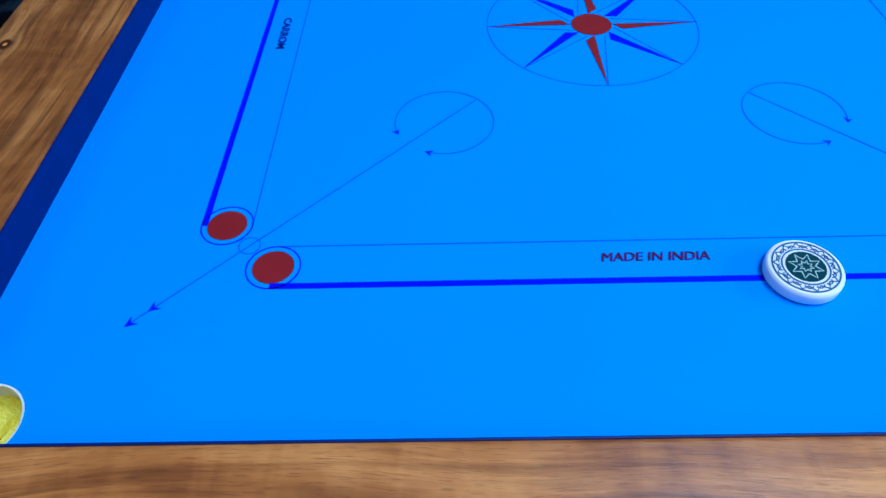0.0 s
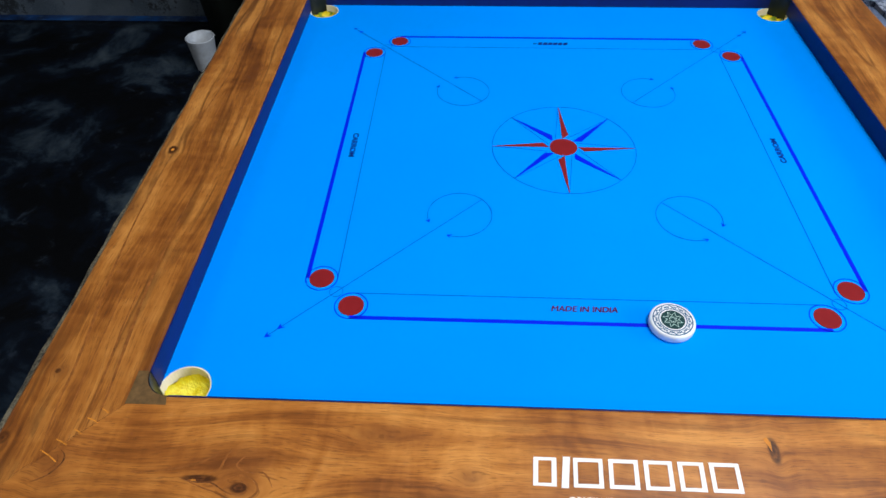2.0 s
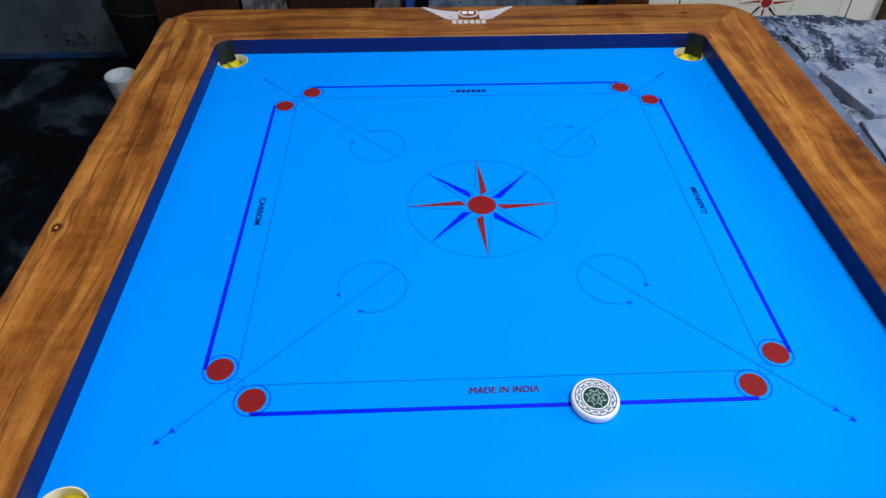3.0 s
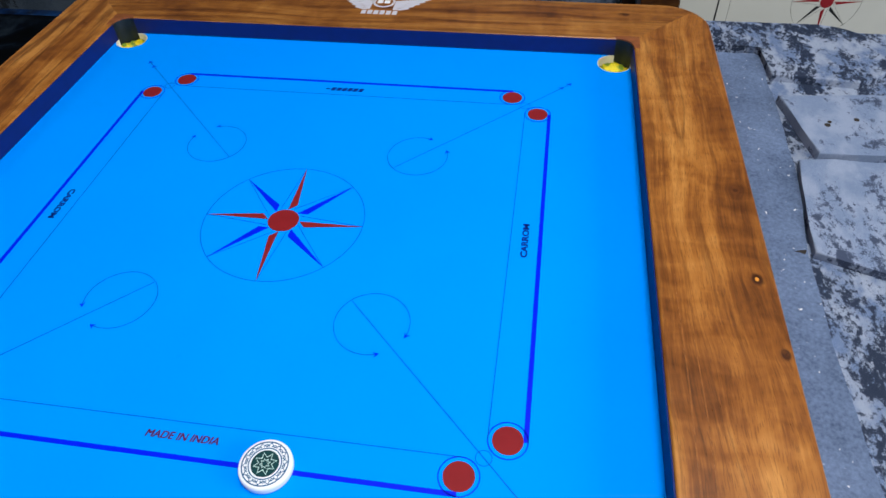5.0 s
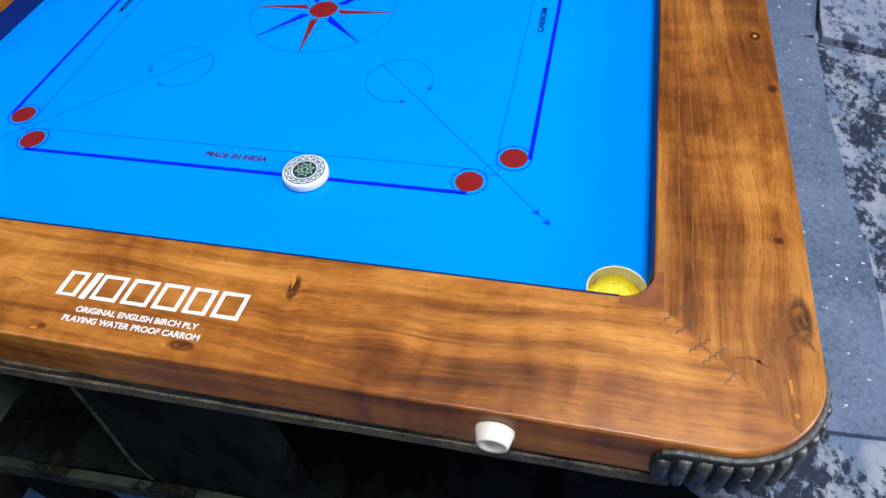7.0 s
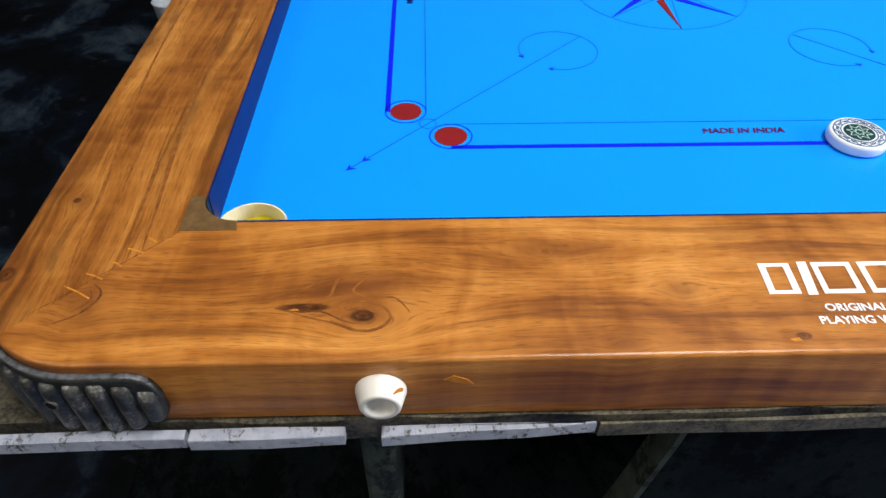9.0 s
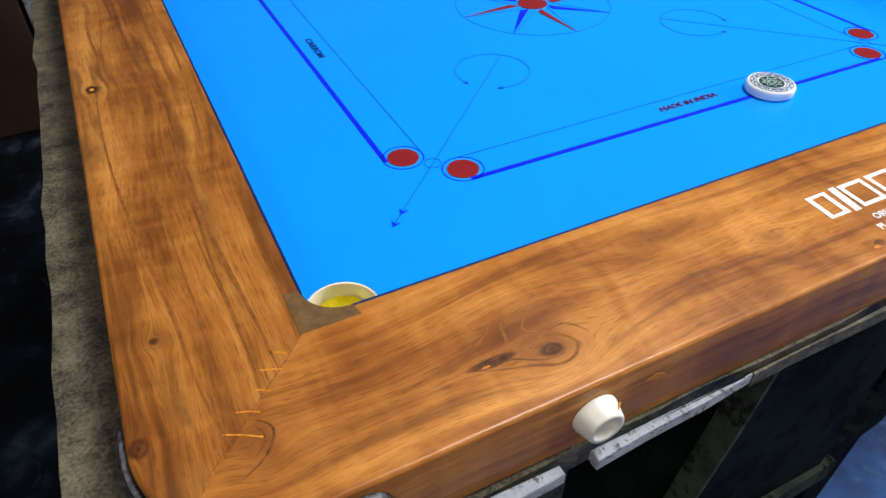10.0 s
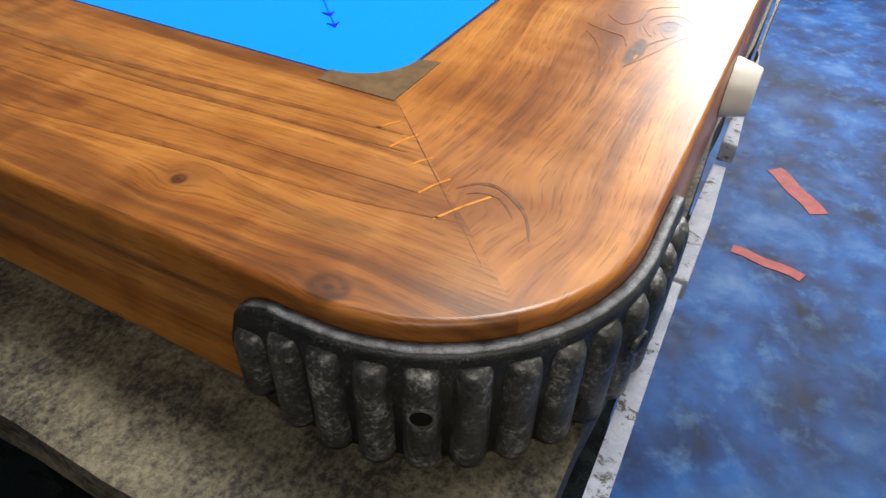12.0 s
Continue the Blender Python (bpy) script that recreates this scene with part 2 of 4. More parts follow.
MINT = plain("pale_mint_print", (0.55, 0.72, 0.66), 0.3, 0.3, 0.05)
FILLER_DIM = plain("thin_orange_filler", (0.58, 0.22, 0.025), 0.4, 0.3, 0.3, 300)
FILLER = plain("orange_filler", (0.55, 0.21, 0.025), 0.5, 0.3, 0.2, 200)
STITCH = plain("dark_steel_stitch", (0.10, 0.065, 0.04), 0.4, 0.5, 0.2, 200)
BLOCK = plain("dark_plywood_block", (0.13, 0.075, 0.028), 0.45, 0.4, 0.3, 180)
BLOCK_RED = plain("red_wood_block", (0.22, 0.07, 0.022), 0.4, 0.4, 0.3, 120)
n = Nodes("black_rubber")
dust = n.noise(n.coords(), 650.0, 5, 0.75)
scuff = n.noise(n.coords(), 90.0, 5, 0.6)
n.bump(n.noise(n.coords(), 900.0, 3), 0.35, 0.0006)
tint = n.ramp(n.m("ADD", n.m("MULTIPLY", dust, 0.55), n.m("MULTIPLY", scuff, 0.45)), ((0.40, (0.012, 0.013, 0.013)), (0.53, (0.045, 0.046, 0.044)), (0.66, (0.30, 0.30, 0.285))))
RUBBER = n.done(tint, n.m("ADD", 0.22, n.m("MULTIPLY", scuff, 0.3)), 0.0, 0.7)
n = Nodes("black_rubber_base")
specks = n.noise(n.coords(), 1400.0, 3, 0.7)
film = n.noise(n.coords(), 120.0, 4, 0.6)
n.bump(specks, 0.3, 0.0006)
RUBBER_DARK = n.done(n.ramp(n.m("ADD", n.m("MULTIPLY", specks, 0.6), n.m("MULTIPLY", film, 0.4)), ((0.45, (0.009, 0.010, 0.010)), (0.58, (0.026, 0.027, 0.026)), (0.68, (0.20, 0.20, 0.19)))), 0.36, 0.0, 0.5)
RUBBER_LIP = plain("dusty_rubber_lip", (0.085, 0.09, 0.10), 0.42, 0.5, 0.85, 260, 0.0, 0.6)
HOLE = plain("screw_hole_dark", (0.004, 0.004, 0.004), 0.6, 0.2, 0.2)
STEEL = plain("steel", (0.16, 0.155, 0.15), 0.45, 0.5, 0.1, 100, 1.0)
BATTEN = plain("dark_batten", (0.03, 0.025, 0.02), 0.8, 0.2, 0.3, 30)
PLY = granite_grey("dirty_plywood", (0.016, 0.014, 0.010), (0.20, 0.178, 0.120), 420.0, 45.0, (0.42, 0.62), 0.12, 0.6, 0.5, 0.6)
STRIP = granite_grey("grey_felt_board", (0.040, 0.062, 0.115), (0.165, 0.22, 0.35), 260.0)
EDGE = flaked_paint("painted_edge", (0.10, 0.09, 0.075), (0.50, 0.54, 0.64), (0.40, 0.44, 0.55), 0.450, 70.0, 0.9)
FLAKED = flaked_paint("flaked_paint", (0.014, 0.024, 0.052), (0.28, 0.32, 0.41), (0.12, 0.17, 0.29), 0.500, 21.0, 1.0)
FLAKED_PALE = flaked_paint("pale_flaked_paint", (0.04, 0.055, 0.10), (0.24, 0.285, 0.39), (0.16, 0.21, 0.32), 0.470, 14.0, 0.8)
# green and dark woods toned down to carry the shade under the table
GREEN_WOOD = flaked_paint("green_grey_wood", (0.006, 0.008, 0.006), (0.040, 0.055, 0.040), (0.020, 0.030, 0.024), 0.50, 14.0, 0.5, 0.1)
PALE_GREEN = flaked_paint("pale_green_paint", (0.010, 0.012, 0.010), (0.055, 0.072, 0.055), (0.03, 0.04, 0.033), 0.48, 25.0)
SHADE_WOOD = flaked_paint("shade_dark_wood", (0.004, 0.005, 0.006), (0.011, 0.016, 0.017), (0.007, 0.011, 0.012), 0.5, 10.0, 0.5, 0.03)

# ---- building helpers ----
S = 0.80


def part(name, bm, material, parent, label=""):
    """Links a bmesh as one mesh under a thing or a part."""
    bmesh.ops.recalc_face_normals(bm, faces=bm.faces)
    me = bpy.data.meshes.new(name)
    bm.to_mesh(me)
    bm.free()
    if material:
        me.materials.append(material)
    ob = new(name, me)
    ob.parent = parent
    return tagged(ob, label)


def thing(name, label, category, place=(0, 0, 0), group="", kind=""):
    ob = new(name)
    ob.empty_display_size = 0.05
    ob.location = place
    return tagged(ob, label, category, group, kind)


def smooth(ob):
    for p in ob.data.polygons:
        p.use_smooth = True
    return ob


def prism(points, z0, z1, top_bevel=0.0, square=(), segments=2):
    """A plan polygon raised from z0 to z1, its top edges rounded but for those numbered in square."""
    bm = bmesh.new()
    low = [bm.verts.new((x, y, z0)) for x, y in points]
    high = [bm.verts.new((x, y, z1)) for x, y in points]
    bm.faces.new(low[::-1])
    top = bm.faces.new(high)
    k = len(points)
    for i in range(k):
        bm.faces.new((low[i], low[(i + 1) % k], high[(i + 1) % k], high[i]))
    if top_bevel:
        edges = [bm.edges.get((high[i], high[(i + 1) % k])) for i in range(k) if i not in square]
        bmesh.ops.bevel(bm, geom=edges, offset=top_bevel, segments=segments, profile=0.5, affect="EDGES")
    return bm


def box(x0, x1, y0, y1, z0, z1, bevel=0.0):
    bm = bmesh.new()
    bmesh.ops.create_cube(bm, size=1.0)
    for v in bm.verts:
        v.co = ((x0 + x1) / 2 + v.co.x * (x1 - x0), (y0 + y1) / 2 + v.co.y * (y1 - y0), (z0 + z1) / 2 + v.co.z * (z1 - z0))
    if bevel:
        bmesh.ops.bevel(bm, geom=bm.edges[:], offset=bevel, segments=2, profile=0.5, affect="EDGES")
    return bm


def arc(cx, cy, r, a0, a1, steps):
    return [(cx + r * math.cos(radians(a0 + (a1 - a0) * i / steps)), cy + r * math.sin(radians(a0 + (a1 - a0) * i / steps))) for i in range(steps + 1)]


def band(path, width, z0, z1, closed=False):
    """A flat line of that width along a plan path."""
    bm = bmesh.new()
    k = len(path)
    rows = []
    for i, (x, y) in enumerate(path):
        a = path[(i - 1) % k] if closed or i else path[i]
        b = path[(i + 1) % k] if closed or i < k - 1 else path[i]
        d = Vector((b[0] - a[0], b[1] - a[1])).normalized()
        nx, ny = -d.y * width / 2, d.x * width / 2
        rows.append([bm.verts.new(p) for p in ((x + nx, y + ny, z0), (x + nx, y + ny, z1), (x - nx, y - ny, z1), (x - nx, y - ny, z0))])
    for i in range(k if closed else k - 1):
        p, q = rows[i], rows[(i + 1) % k]
        for j in range(4):
            bm.faces.new((p[j], p[(j + 1) % 4], q[(j + 1) % 4], q[j]))
    if not closed:
        bm.faces.new(rows[0])
        bm.faces.new(rows[-1][::-1])
    return bm


def lathe(profile, steps=32, close=False):
    """Turns (radius, height) pairs about z."""
    bm = bmesh.new()
    rings = [[bm.verts.new((r * math.cos(2 * math.pi * i / steps), r * math.sin(2 * math.pi * i / steps), z)) for i in range(steps)] for r, z in profile]
    for a, b in zip(rings, rings[1:]):
        for i in range(steps):
            bm.faces.new((a[i], a[(i + 1) % steps], b[(i + 1) % steps], b[i]))
    if close:
        bm.faces.new(rings[0])
        bm.faces.new(rings[-1])
    return bm


def turned(points, quarter):
    """Plan points turned by quarter turns about the middle."""
    for _ in range(quarter % 4):
        points = [(-y, x) for x, y in points]
    return points


def lettering(name, text, centre, width, height, turn, material, parent, z, bold=0.0, slant=0.0):
    """Raised print from the built-in font, fitted to a width and a height."""
    cu = bpy.data.curves.new(name, "FONT")
    cu.body, cu.extrude, cu.align_x, cu.align_y, cu.offset = text, 0.01, "CENTER", "CENTER", bold
    cu.resolution_u = 3
    tmp = bpy.data.objects.new(name, cu)
    scene.collection.objects.link(tmp)
    me = bpy.data.meshes.new_from_object(tmp.evaluated_get(bpy.context.evaluated_depsgraph_get()))
    bpy.data.objects.remove(tmp)
    xs, ys = [v.co.x for v in me.vertices], [v.co.y for v in me.vertices]
    mx, my = (min(xs) + max(xs)) / 2, (min(ys) + max(ys)) / 2
    sx, sy = width / (max(xs) - min(xs)), height / (max(ys) - min(ys))
    c, s = math.cos(radians(turn)), math.sin(radians(turn))
    for v in me.vertices:
        x, y = (v.co.x - mx) * sx, (v.co.y - my) * sy
        x += slant * y
        v.co = (centre[0] + c * x - s * y, centre[1] + s * x + c * y, z + (0.0003 if v.co.z > 0 else 0.0))
    me.materials.clear()
    me.materials.append(material)
    ob = new(name, me)
    ob.parent = parent
    return ob


# ---- the room ----
def room():
    wall = flaked_paint("old_wall_paint", (0.02, 0.026, 0.034), (0.085, 0.11, 0.14), (0.05, 0.07, 0.095), 0.47, 2.6, 0.3)
    x0, x1, y0, y1, h = -2.3, 3.2, -2.4, 1.95, 2.9
    d = 0.12
    n = Nodes("painted_floor")
    v = n.coords()
    a = n.noise(v, 6.5, 5, 0.55, 0.15)
    b = n.noise(v, 19.0, 4, 0.6, 0.0)
    g = n.noise(v, 2.1, 4, 0.6)
    c = n.ramp(a, ((0.32, (0.003, 0.010, 0.036)), (0.44, (0.005, 0.040, 0.16)), (0.57, (0.010, 0.085, 0.30)), (0.72, (0.07, 0.17, 0.38))))
    c = n.mix(n.m("MULTIPLY", n.step(b, 0.48, 0.74), 0.42), c, (0.15, 0.27, 0.46))
    c = n.mix(n.m("MULTIPLY", n.step(g, 0.52, 0.40), 0.5), c, (0.02, 0.03, 0.06))
    n.bump(b, 0.3, 0.004)
    floor_mat = n.done(c, n.m("ADD", 0.46, n.m("MULTIPLY", b, 0.4)), 0.0, 0.26)
    floor = part("floor", box(x0 - d, x1 + d, y0 - d, y1 + d, -0.1, 0.0), floor_mat, None, "concrete floor blotched with blue and white paint")
    tagged(floor, category="floor", kind="structure")
    # the south wall is out of view, kept pale to bounce fill light
    bounce_pale = flaked_paint("bounce_wall_paint", (0.22, 0.21, 0.19), (0.42, 0.40, 0.37), (0.36, 0.35, 0.32), 0.42, 1.6, 0.3)
    for name, b4, m, words in (("wall_north", (x0 - d, x1 + d, y1, y1 + d), wall, "old blue-grey painted plaster wall, stained"),
                               ("wall_south", (x0 - d, x1 + d, y0 - d, y0), bounce_pale, "unseen pale plaster wall that bounces fill light"),
                               ("wall_west", (x0 - d, x0, y0, y1), wall, "old blue-grey painted plaster wall, stained")):
        w = part(name, box(*b4, 0.0, h), m, None, words)
        tagged(w, category="wall", kind="structure")
    # the east wall is open for a window
    wy0, wy1, wz0, wz1 = -1.34, -0.02, 1.35, 2.34
    bm = bmesh.new()
    for q in ((y0, wy0, 0, h), (wy1, y1, 0, h), (wy0, wy1, 0, wz0), (wy0, wy1, wz1, h)):
        t = box(x1, x1 + d, q[0], q[1], q[2], q[3])
        me = bpy.data.meshes.new("piece")
        t.to_mesh(me)
        bm.from_mesh(me)
        bpy.data.meshes.remove(me)
        t.free()
    tagged(part("wall_east", bm, wall, None, "old blue-grey painted plaster wall with a window opening"), category="wall", kind="structure")
    ceil = part("ceiling", box(x0 - d, x1 + d, y0 - d, y1 + d, h, h + 0.1), plain("ceiling_paint", (0.42, 0.42, 0.41), 0.8, 0.2), None, "plain grey ceiling")
    tagged(ceil, category="ceiling", kind="structure")


room()


# ---- the table under the board ----
def rough_edge(points, seed, amount):
    """Breaks the long edges of a plan outline."""
    rnd = random.Random(seed)
    out = []
    for (ax, ay), (bx, by) in zip(points, points[1:] + points[:1]):
        k = max(1, int(math.hypot(bx - ax, by - ay) / 0.035))
        for i in range(k):
            f = i / k
            j = amount if 0 < i else 0.0
            out.append((ax + (bx - ax) * f + rnd.uniform(-j, j), ay + (by - ay) * f + rnd.uniform(-j, j)))
    return out


def work_table():
    t = thing("work_table", "rough plywood work table with flaked grey-blue paint", "table")
    part("tabletop", prism(rough_edge([(-0.506, -0.474), (0.395, -0.468), (0.395, 0.55), (-0.506, 0.55)], 5, 0.0025), 0.757, 0.776, 0.002), PLY, t, "dirty grey-brown plywood")
    part("tabletop", prism(rough_edge([(0.398, -0.455), (0.46, -0.490), (1.15, -0.66), (1.15, 0.55), (0.398, 0.55)], 7, 0.004), 0.737, 0.7545, 0.003), FLAKED, t, "board with flaked white and blue paint")
    for x0, x1, seed in ((-0.500, -0.3625, 1), (-0.3605, -0.281, 2), (-0.262, -0.150, 3)):
        part("edge_strip", prism(rough_edge([(x0, -0.4835), (x1, -0.482 + 0.0045 * (seed == 3)), (x1, -0.4765), (x0, -0.4765)], seed, 0.0010), 0.7665, 0.7755, 0.001), EDGE, t, "white-painted broken edge strip")
    part("edge_strip", prism(rough_edge([(-0.148, -0.4775), (0.390, -0.4725), (0.390, -0.4705), (-0.148, -0.4755)], 9, 0.0006), 0.762, 0.7735, 0.0005), PLY, t, "weathered plywood edge strip")
    # a plywood side with a cut-out, legs and a shelf, darkened for under-table shade
    part("bracket", box(-0.278, -0.258, -0.462, -0.40, 0.58, 0.757, 0.003), PALE_GREEN, t, "pale green painted bracket")
    cut = [(-0.084, 0.757), (-0.088, 0.720), (-0.098, 0.650), (-0.112, 0.575), (-0.120, 0.530), (-0.118, 0.488)]
    panel = prism([(0.074, 0.488), (0.074, 0.757)] + cut, 0.0, 0.020)
    panel.transform(pose(0, -0.440, 0, 90, 0, 0))
    part("leg", panel, SHADE_WOOD, t, "plywood leg panel with a sawn edge, coloured dark for shade")
    sawn = band([(x - 0.0025, z) for x, z in cut], 0.004, -0.001, 0.021)
    sawn.transform(pose(0, -0.440, 0, 90, 0, 0))
    part("leg_edge", sawn, PALE_GREEN, t, "pale green cut edge")
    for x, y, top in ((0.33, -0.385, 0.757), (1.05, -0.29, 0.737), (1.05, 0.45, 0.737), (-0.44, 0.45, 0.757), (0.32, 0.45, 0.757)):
        part("leg", box(x, x + 0.06, y, y + 0.06, 0.0, top, 0.003), SHADE_WOOD, t)
    # the shelf's right end is lengthened where only shade falls
    part("shelf", prism(rough_edge([(-0.52, -0.474), (0.09, -0.452), (0.20, -0.446), (0.20, -0.32), (0.09, -0.32), (0.09, 0.48), (-0.52, 0.48)], 21, 0.002), 0.462, 0.487, 0.002), SHADE_WOOD, t, "lower shelf, coloured dark for the shade under the table")
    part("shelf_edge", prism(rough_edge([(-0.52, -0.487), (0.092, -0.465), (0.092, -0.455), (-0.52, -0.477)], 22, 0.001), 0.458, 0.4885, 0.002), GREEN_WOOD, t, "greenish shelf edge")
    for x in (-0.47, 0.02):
        part("leg", box(x, x + 0.05, -0.44, -0.39, 0.0, 0.462, 0.003), SHADE_WOOD, t)
    # two added panels keep the space under the table dark
    part("inner_shade_panel", box(0.10, 1.04, -0.315, -0.30, 0.02, 0.735, 0.002), SHADE_WOOD, t, "added dark panel standing in for the shade under the table")
    part("back_shade_panel", box(-0.50, 1.05, 0.50, 0.515, 0.10, 0.735, 0.002), SHADE_WOOD, t, "added dark panel at the back, standing in for shade")
    return t


work_table()

strip = part("grey_board_strip", prism(rough_edge([(0.40, -0.418), (0.548, -0.412), (0.541, -0.10), (0.543, 0.05), (0.560, 0.20), (0.562, 0.46), (0.40, 0.47)], 11, 0.002), 0.7547, 0.7605, 0.0012), STRIP, None)
tagged(strip, "thin grey gritty board lying on the table", "board strip")
part("chip", prism([(0.530, 0.0565), (0.537, 0.0590), (0.543, 0.0600), (0.5415, 0.0555), (0.5395, 0.0530), (0.536, 0.0555)], 0.7590, 0.7608), BATTEN, strip, "dark broken chip")
slab = part("painted_board", prism(rough_edge([(0.566, 0.345), (0.86, 0.365), (0.87, 0.235), (0.590, 0.222)], 12, 0.003), 0.7547, 0.768, 0.002), FLAKED_PALE, None)
tagged(slab, "pale grey flaked painted board on the table", "board", "loose painted boards")
for x, y, r in ((0.612, 0.280, 0.0040), (0.616, 0.287, 0.0028), (0.650, 0.295, 0.0036)):
    part("nail_hole", prism(arc(x, y, r, 0, 300, 7), 0.7670, 0.7684), BATTEN, slab, "dark nail hole")
slab = part("painted_board", prism(rough_edge([(0.566, 0.212), (0.87, 0.225), (0.93, -0.02), (0.70, 0.0), (0.55, 0.055)], 13, 0.003), 0.7547, 0.7640, 0.002), FLAKED_PALE, None)
tagged(slab, "pale grey flaked painted board on the table", "board", "loose painted boards")
end = part("round_ended_board", prism([(0.45, 0.55), (0.45, 0.475), (0.566, 0.475), (0.568, 0.40), (0.68, 0.39)] + arc(0.66, 0.47, 0.08, -60, 90, 10), 0.7547, 0.766, 0.002), FLAKED, None)
tagged(end, "round-ended board with flaked blue-grey paint", "board")


# ---- the carrom board ----
R_OUT, R_POCKET, P = 0.062, 0.0225, 0.3475
LEFT, RIGHT, FRONT, BACK = -0.4665, 0.473, -0.4715, 0.474
Z_TOP, Z_LOW = 0.024, -0.022


def rail_outline(q):
    """One rail's plan, mitred, with half of each rounded corner; q: 0 front, 1 right, 2 back, 3 left."""
    c = [(LEFT + R_OUT, FRONT + R_OUT), (RIGHT - R_OUT, FRONT + R_OUT), (RIGHT - R_OUT, BACK - R_OUT), (LEFT + R_OUT, BACK - R_OUT)]
    t = 90 * q
    inner = turned(arc(-P, -P, R_POCKET, 225, 270, 6) + arc(P, -P, R_POCKET, 270, 315, 6), q)
    outer = arc(*c[(q + 1) % 4], R_OUT, 315 + t, 270 + t, 10) + arc(*c[q], R_OUT, 270 + t, 225 + t, 10)
    return inner + outer


def rail_mesh(outline, r):
    """A mitred rail whose long top edges are rounded by r; points 0, 13 and the ends of the outer run lie on the mitres."""
    k = len(outline)
    mitre = {0: k - 1, k - 1: 0, 13: 14, 14: 13}
    way = []
    for i, (x, y) in enumerate(outline):
        if i in mitre:
            ox, oy = outline[mitre[i]]
            d = Vector((ox - x, oy - y)).normalized()
        else:
            (ax, ay), (bx, by) = outline[i - 1], outline[(i + 1) % k]
            d = Vector((-(by - ay), bx - ax)).normalized()
        way.append(d)
    area = sum(outline[i][0] * outline[(i + 1) % k][1] - outline[(i + 1) % k][0] * outline[i][1] for i in range(k))
    if area < 0:
        way = [w if i in mitre else -w for i, w in enumerate(way)]
    bm = bmesh.new()
    loops = []
    for off, z in [(0.0, Z_LOW)] + [(r * (1 - math.cos(radians(a))), Z_TOP - r + r * math.sin(radians(a))) for a in (0, 22, 45, 68, 90)]:
        loops.append([bm.verts.new((x + w.x * off, y + w.y * off, z)) for (x, y), w in zip(outline, way)])
    for p, q in zip(loops, loops[1:]):
        for i in range(k):
            bm.faces.new((p[i], p[(i + 1) % k], q[(i + 1) % k], q[i]))
    bm.faces.new(loops[0][::-1])
    bm.faces.new(loops[-1])
    return bm


def smooth_top(ob):
    """Rounds the shading of the small side faces, and keeps the large top flat."""
    for p in ob.data.polygons:
        p.use_smooth = len(p.vertices) == 4
    mod = ob.modifiers.new("edge", "EDGE_SPLIT")
    mod.split_angle = radians(35)
    return ob


def arrowhead(parent, x, y, angle, size, ink):
    c, s = math.cos(radians(angle)), math.sin(radians(angle))
    pts = [(0.0, 0.0), (-size, size * 0.55), (-size * 0.62, 0.0), (-size, -size * 0.55)]
    part("arrowhead", prism([(x + c * a - s * b, y + s * a + c * b) for a, b in pts], 0.0, 0.0004), ink, parent)


def markings(parent, line, thin, red, petals):
    """The printed playing field: base lines, spots, arrows, arcs and the central star."""
    c, d, r = 0.2526, 0.219, 0.0156
    for q in range(4):
        part("base_line", band(turned([(-d, -(c + r - 0.0016)), (d, -(c + r - 0.0016))], q), 0.0040, 0.0, 0.0003), line, parent)
        part("inner_line", band(turned([(-d, -(c - r)), (d, -(c - r))], q), 0.0007, 0.0, 0.0003), thin, parent)
        for p in turned([(-d, -c), (-c, -d)], q):
            part("base_spot", prism(arc(*p, 0.0121, 0, 350, 35), 0.0, 0.0003), red, parent, "red printed spot")
            part("base_ring", band(arc(*p, r, 0, 352.5, 47), 0.0008, 0.0, 0.0003, True), line, parent)
        m = turned([(-0.2358, -0.2358)], q)[0]
        part("small_ring", band(arc(*m, 0.0064, 0, 345, 23), 0.0005, 0.0, 0.0003, True), thin, parent)
        part("arrow_line", band(turned([(-0.0975, -0.0985), (-0.290, -0.290)], q), 0.0006, 0.0, 0.00035), thin, parent)
        for k in (-0.2825, -0.2925):
            h = turned([(k, k)], q)[0]
            arrowhead(parent, *h, 225 + 90 * q, 0.0062, line)
        part("turn_arc", band(turned(arc(-0.1205, -0.1225, 0.0345, 203, -112, 48), q), 0.0006, 0.0, 0.00035), thin, parent)
        for a, turn in ((203, 293), (-112, 158)):
            p = turned([(-0.1205 + 0.0345 * math.cos(radians(a)), -0.1225 + 0.0345 * math.sin(radians(a)))], q)[0]
            arrowhead(parent, *p, turn + 90 * q, 0.0052, line)
    part("centre_ring", band(arc(0, 0, 0.085, 0, 356.25, 95), 0.0006, 0.0, 0.0003, True), thin, parent)
    part("centre_spot", prism(arc(0, 0, 0.0163, 0, 352.5, 47), 0.0, 0.0004), red, parent, "red printed centre spot")
    for k in range(8):
        a = radians(45 * k)
        turn = lambda u, v: (u * math.cos(a) + v * math.sin(a), u * math.sin(a) - v * math.cos(a))
        ink = red if k % 2 == 0 else petals
        part("star_petal", prism([turn(0.085, 0.0), turn(0.0245, 0.0078), turn(0.0172, 0.0)], 0.0, 0.00045), ink, parent)
        part("petal_outline", band([turn(0.085, 0.0), turn(0.0165, -0.0085)], 0.0005, 0.0, 0.0003), thin, parent)


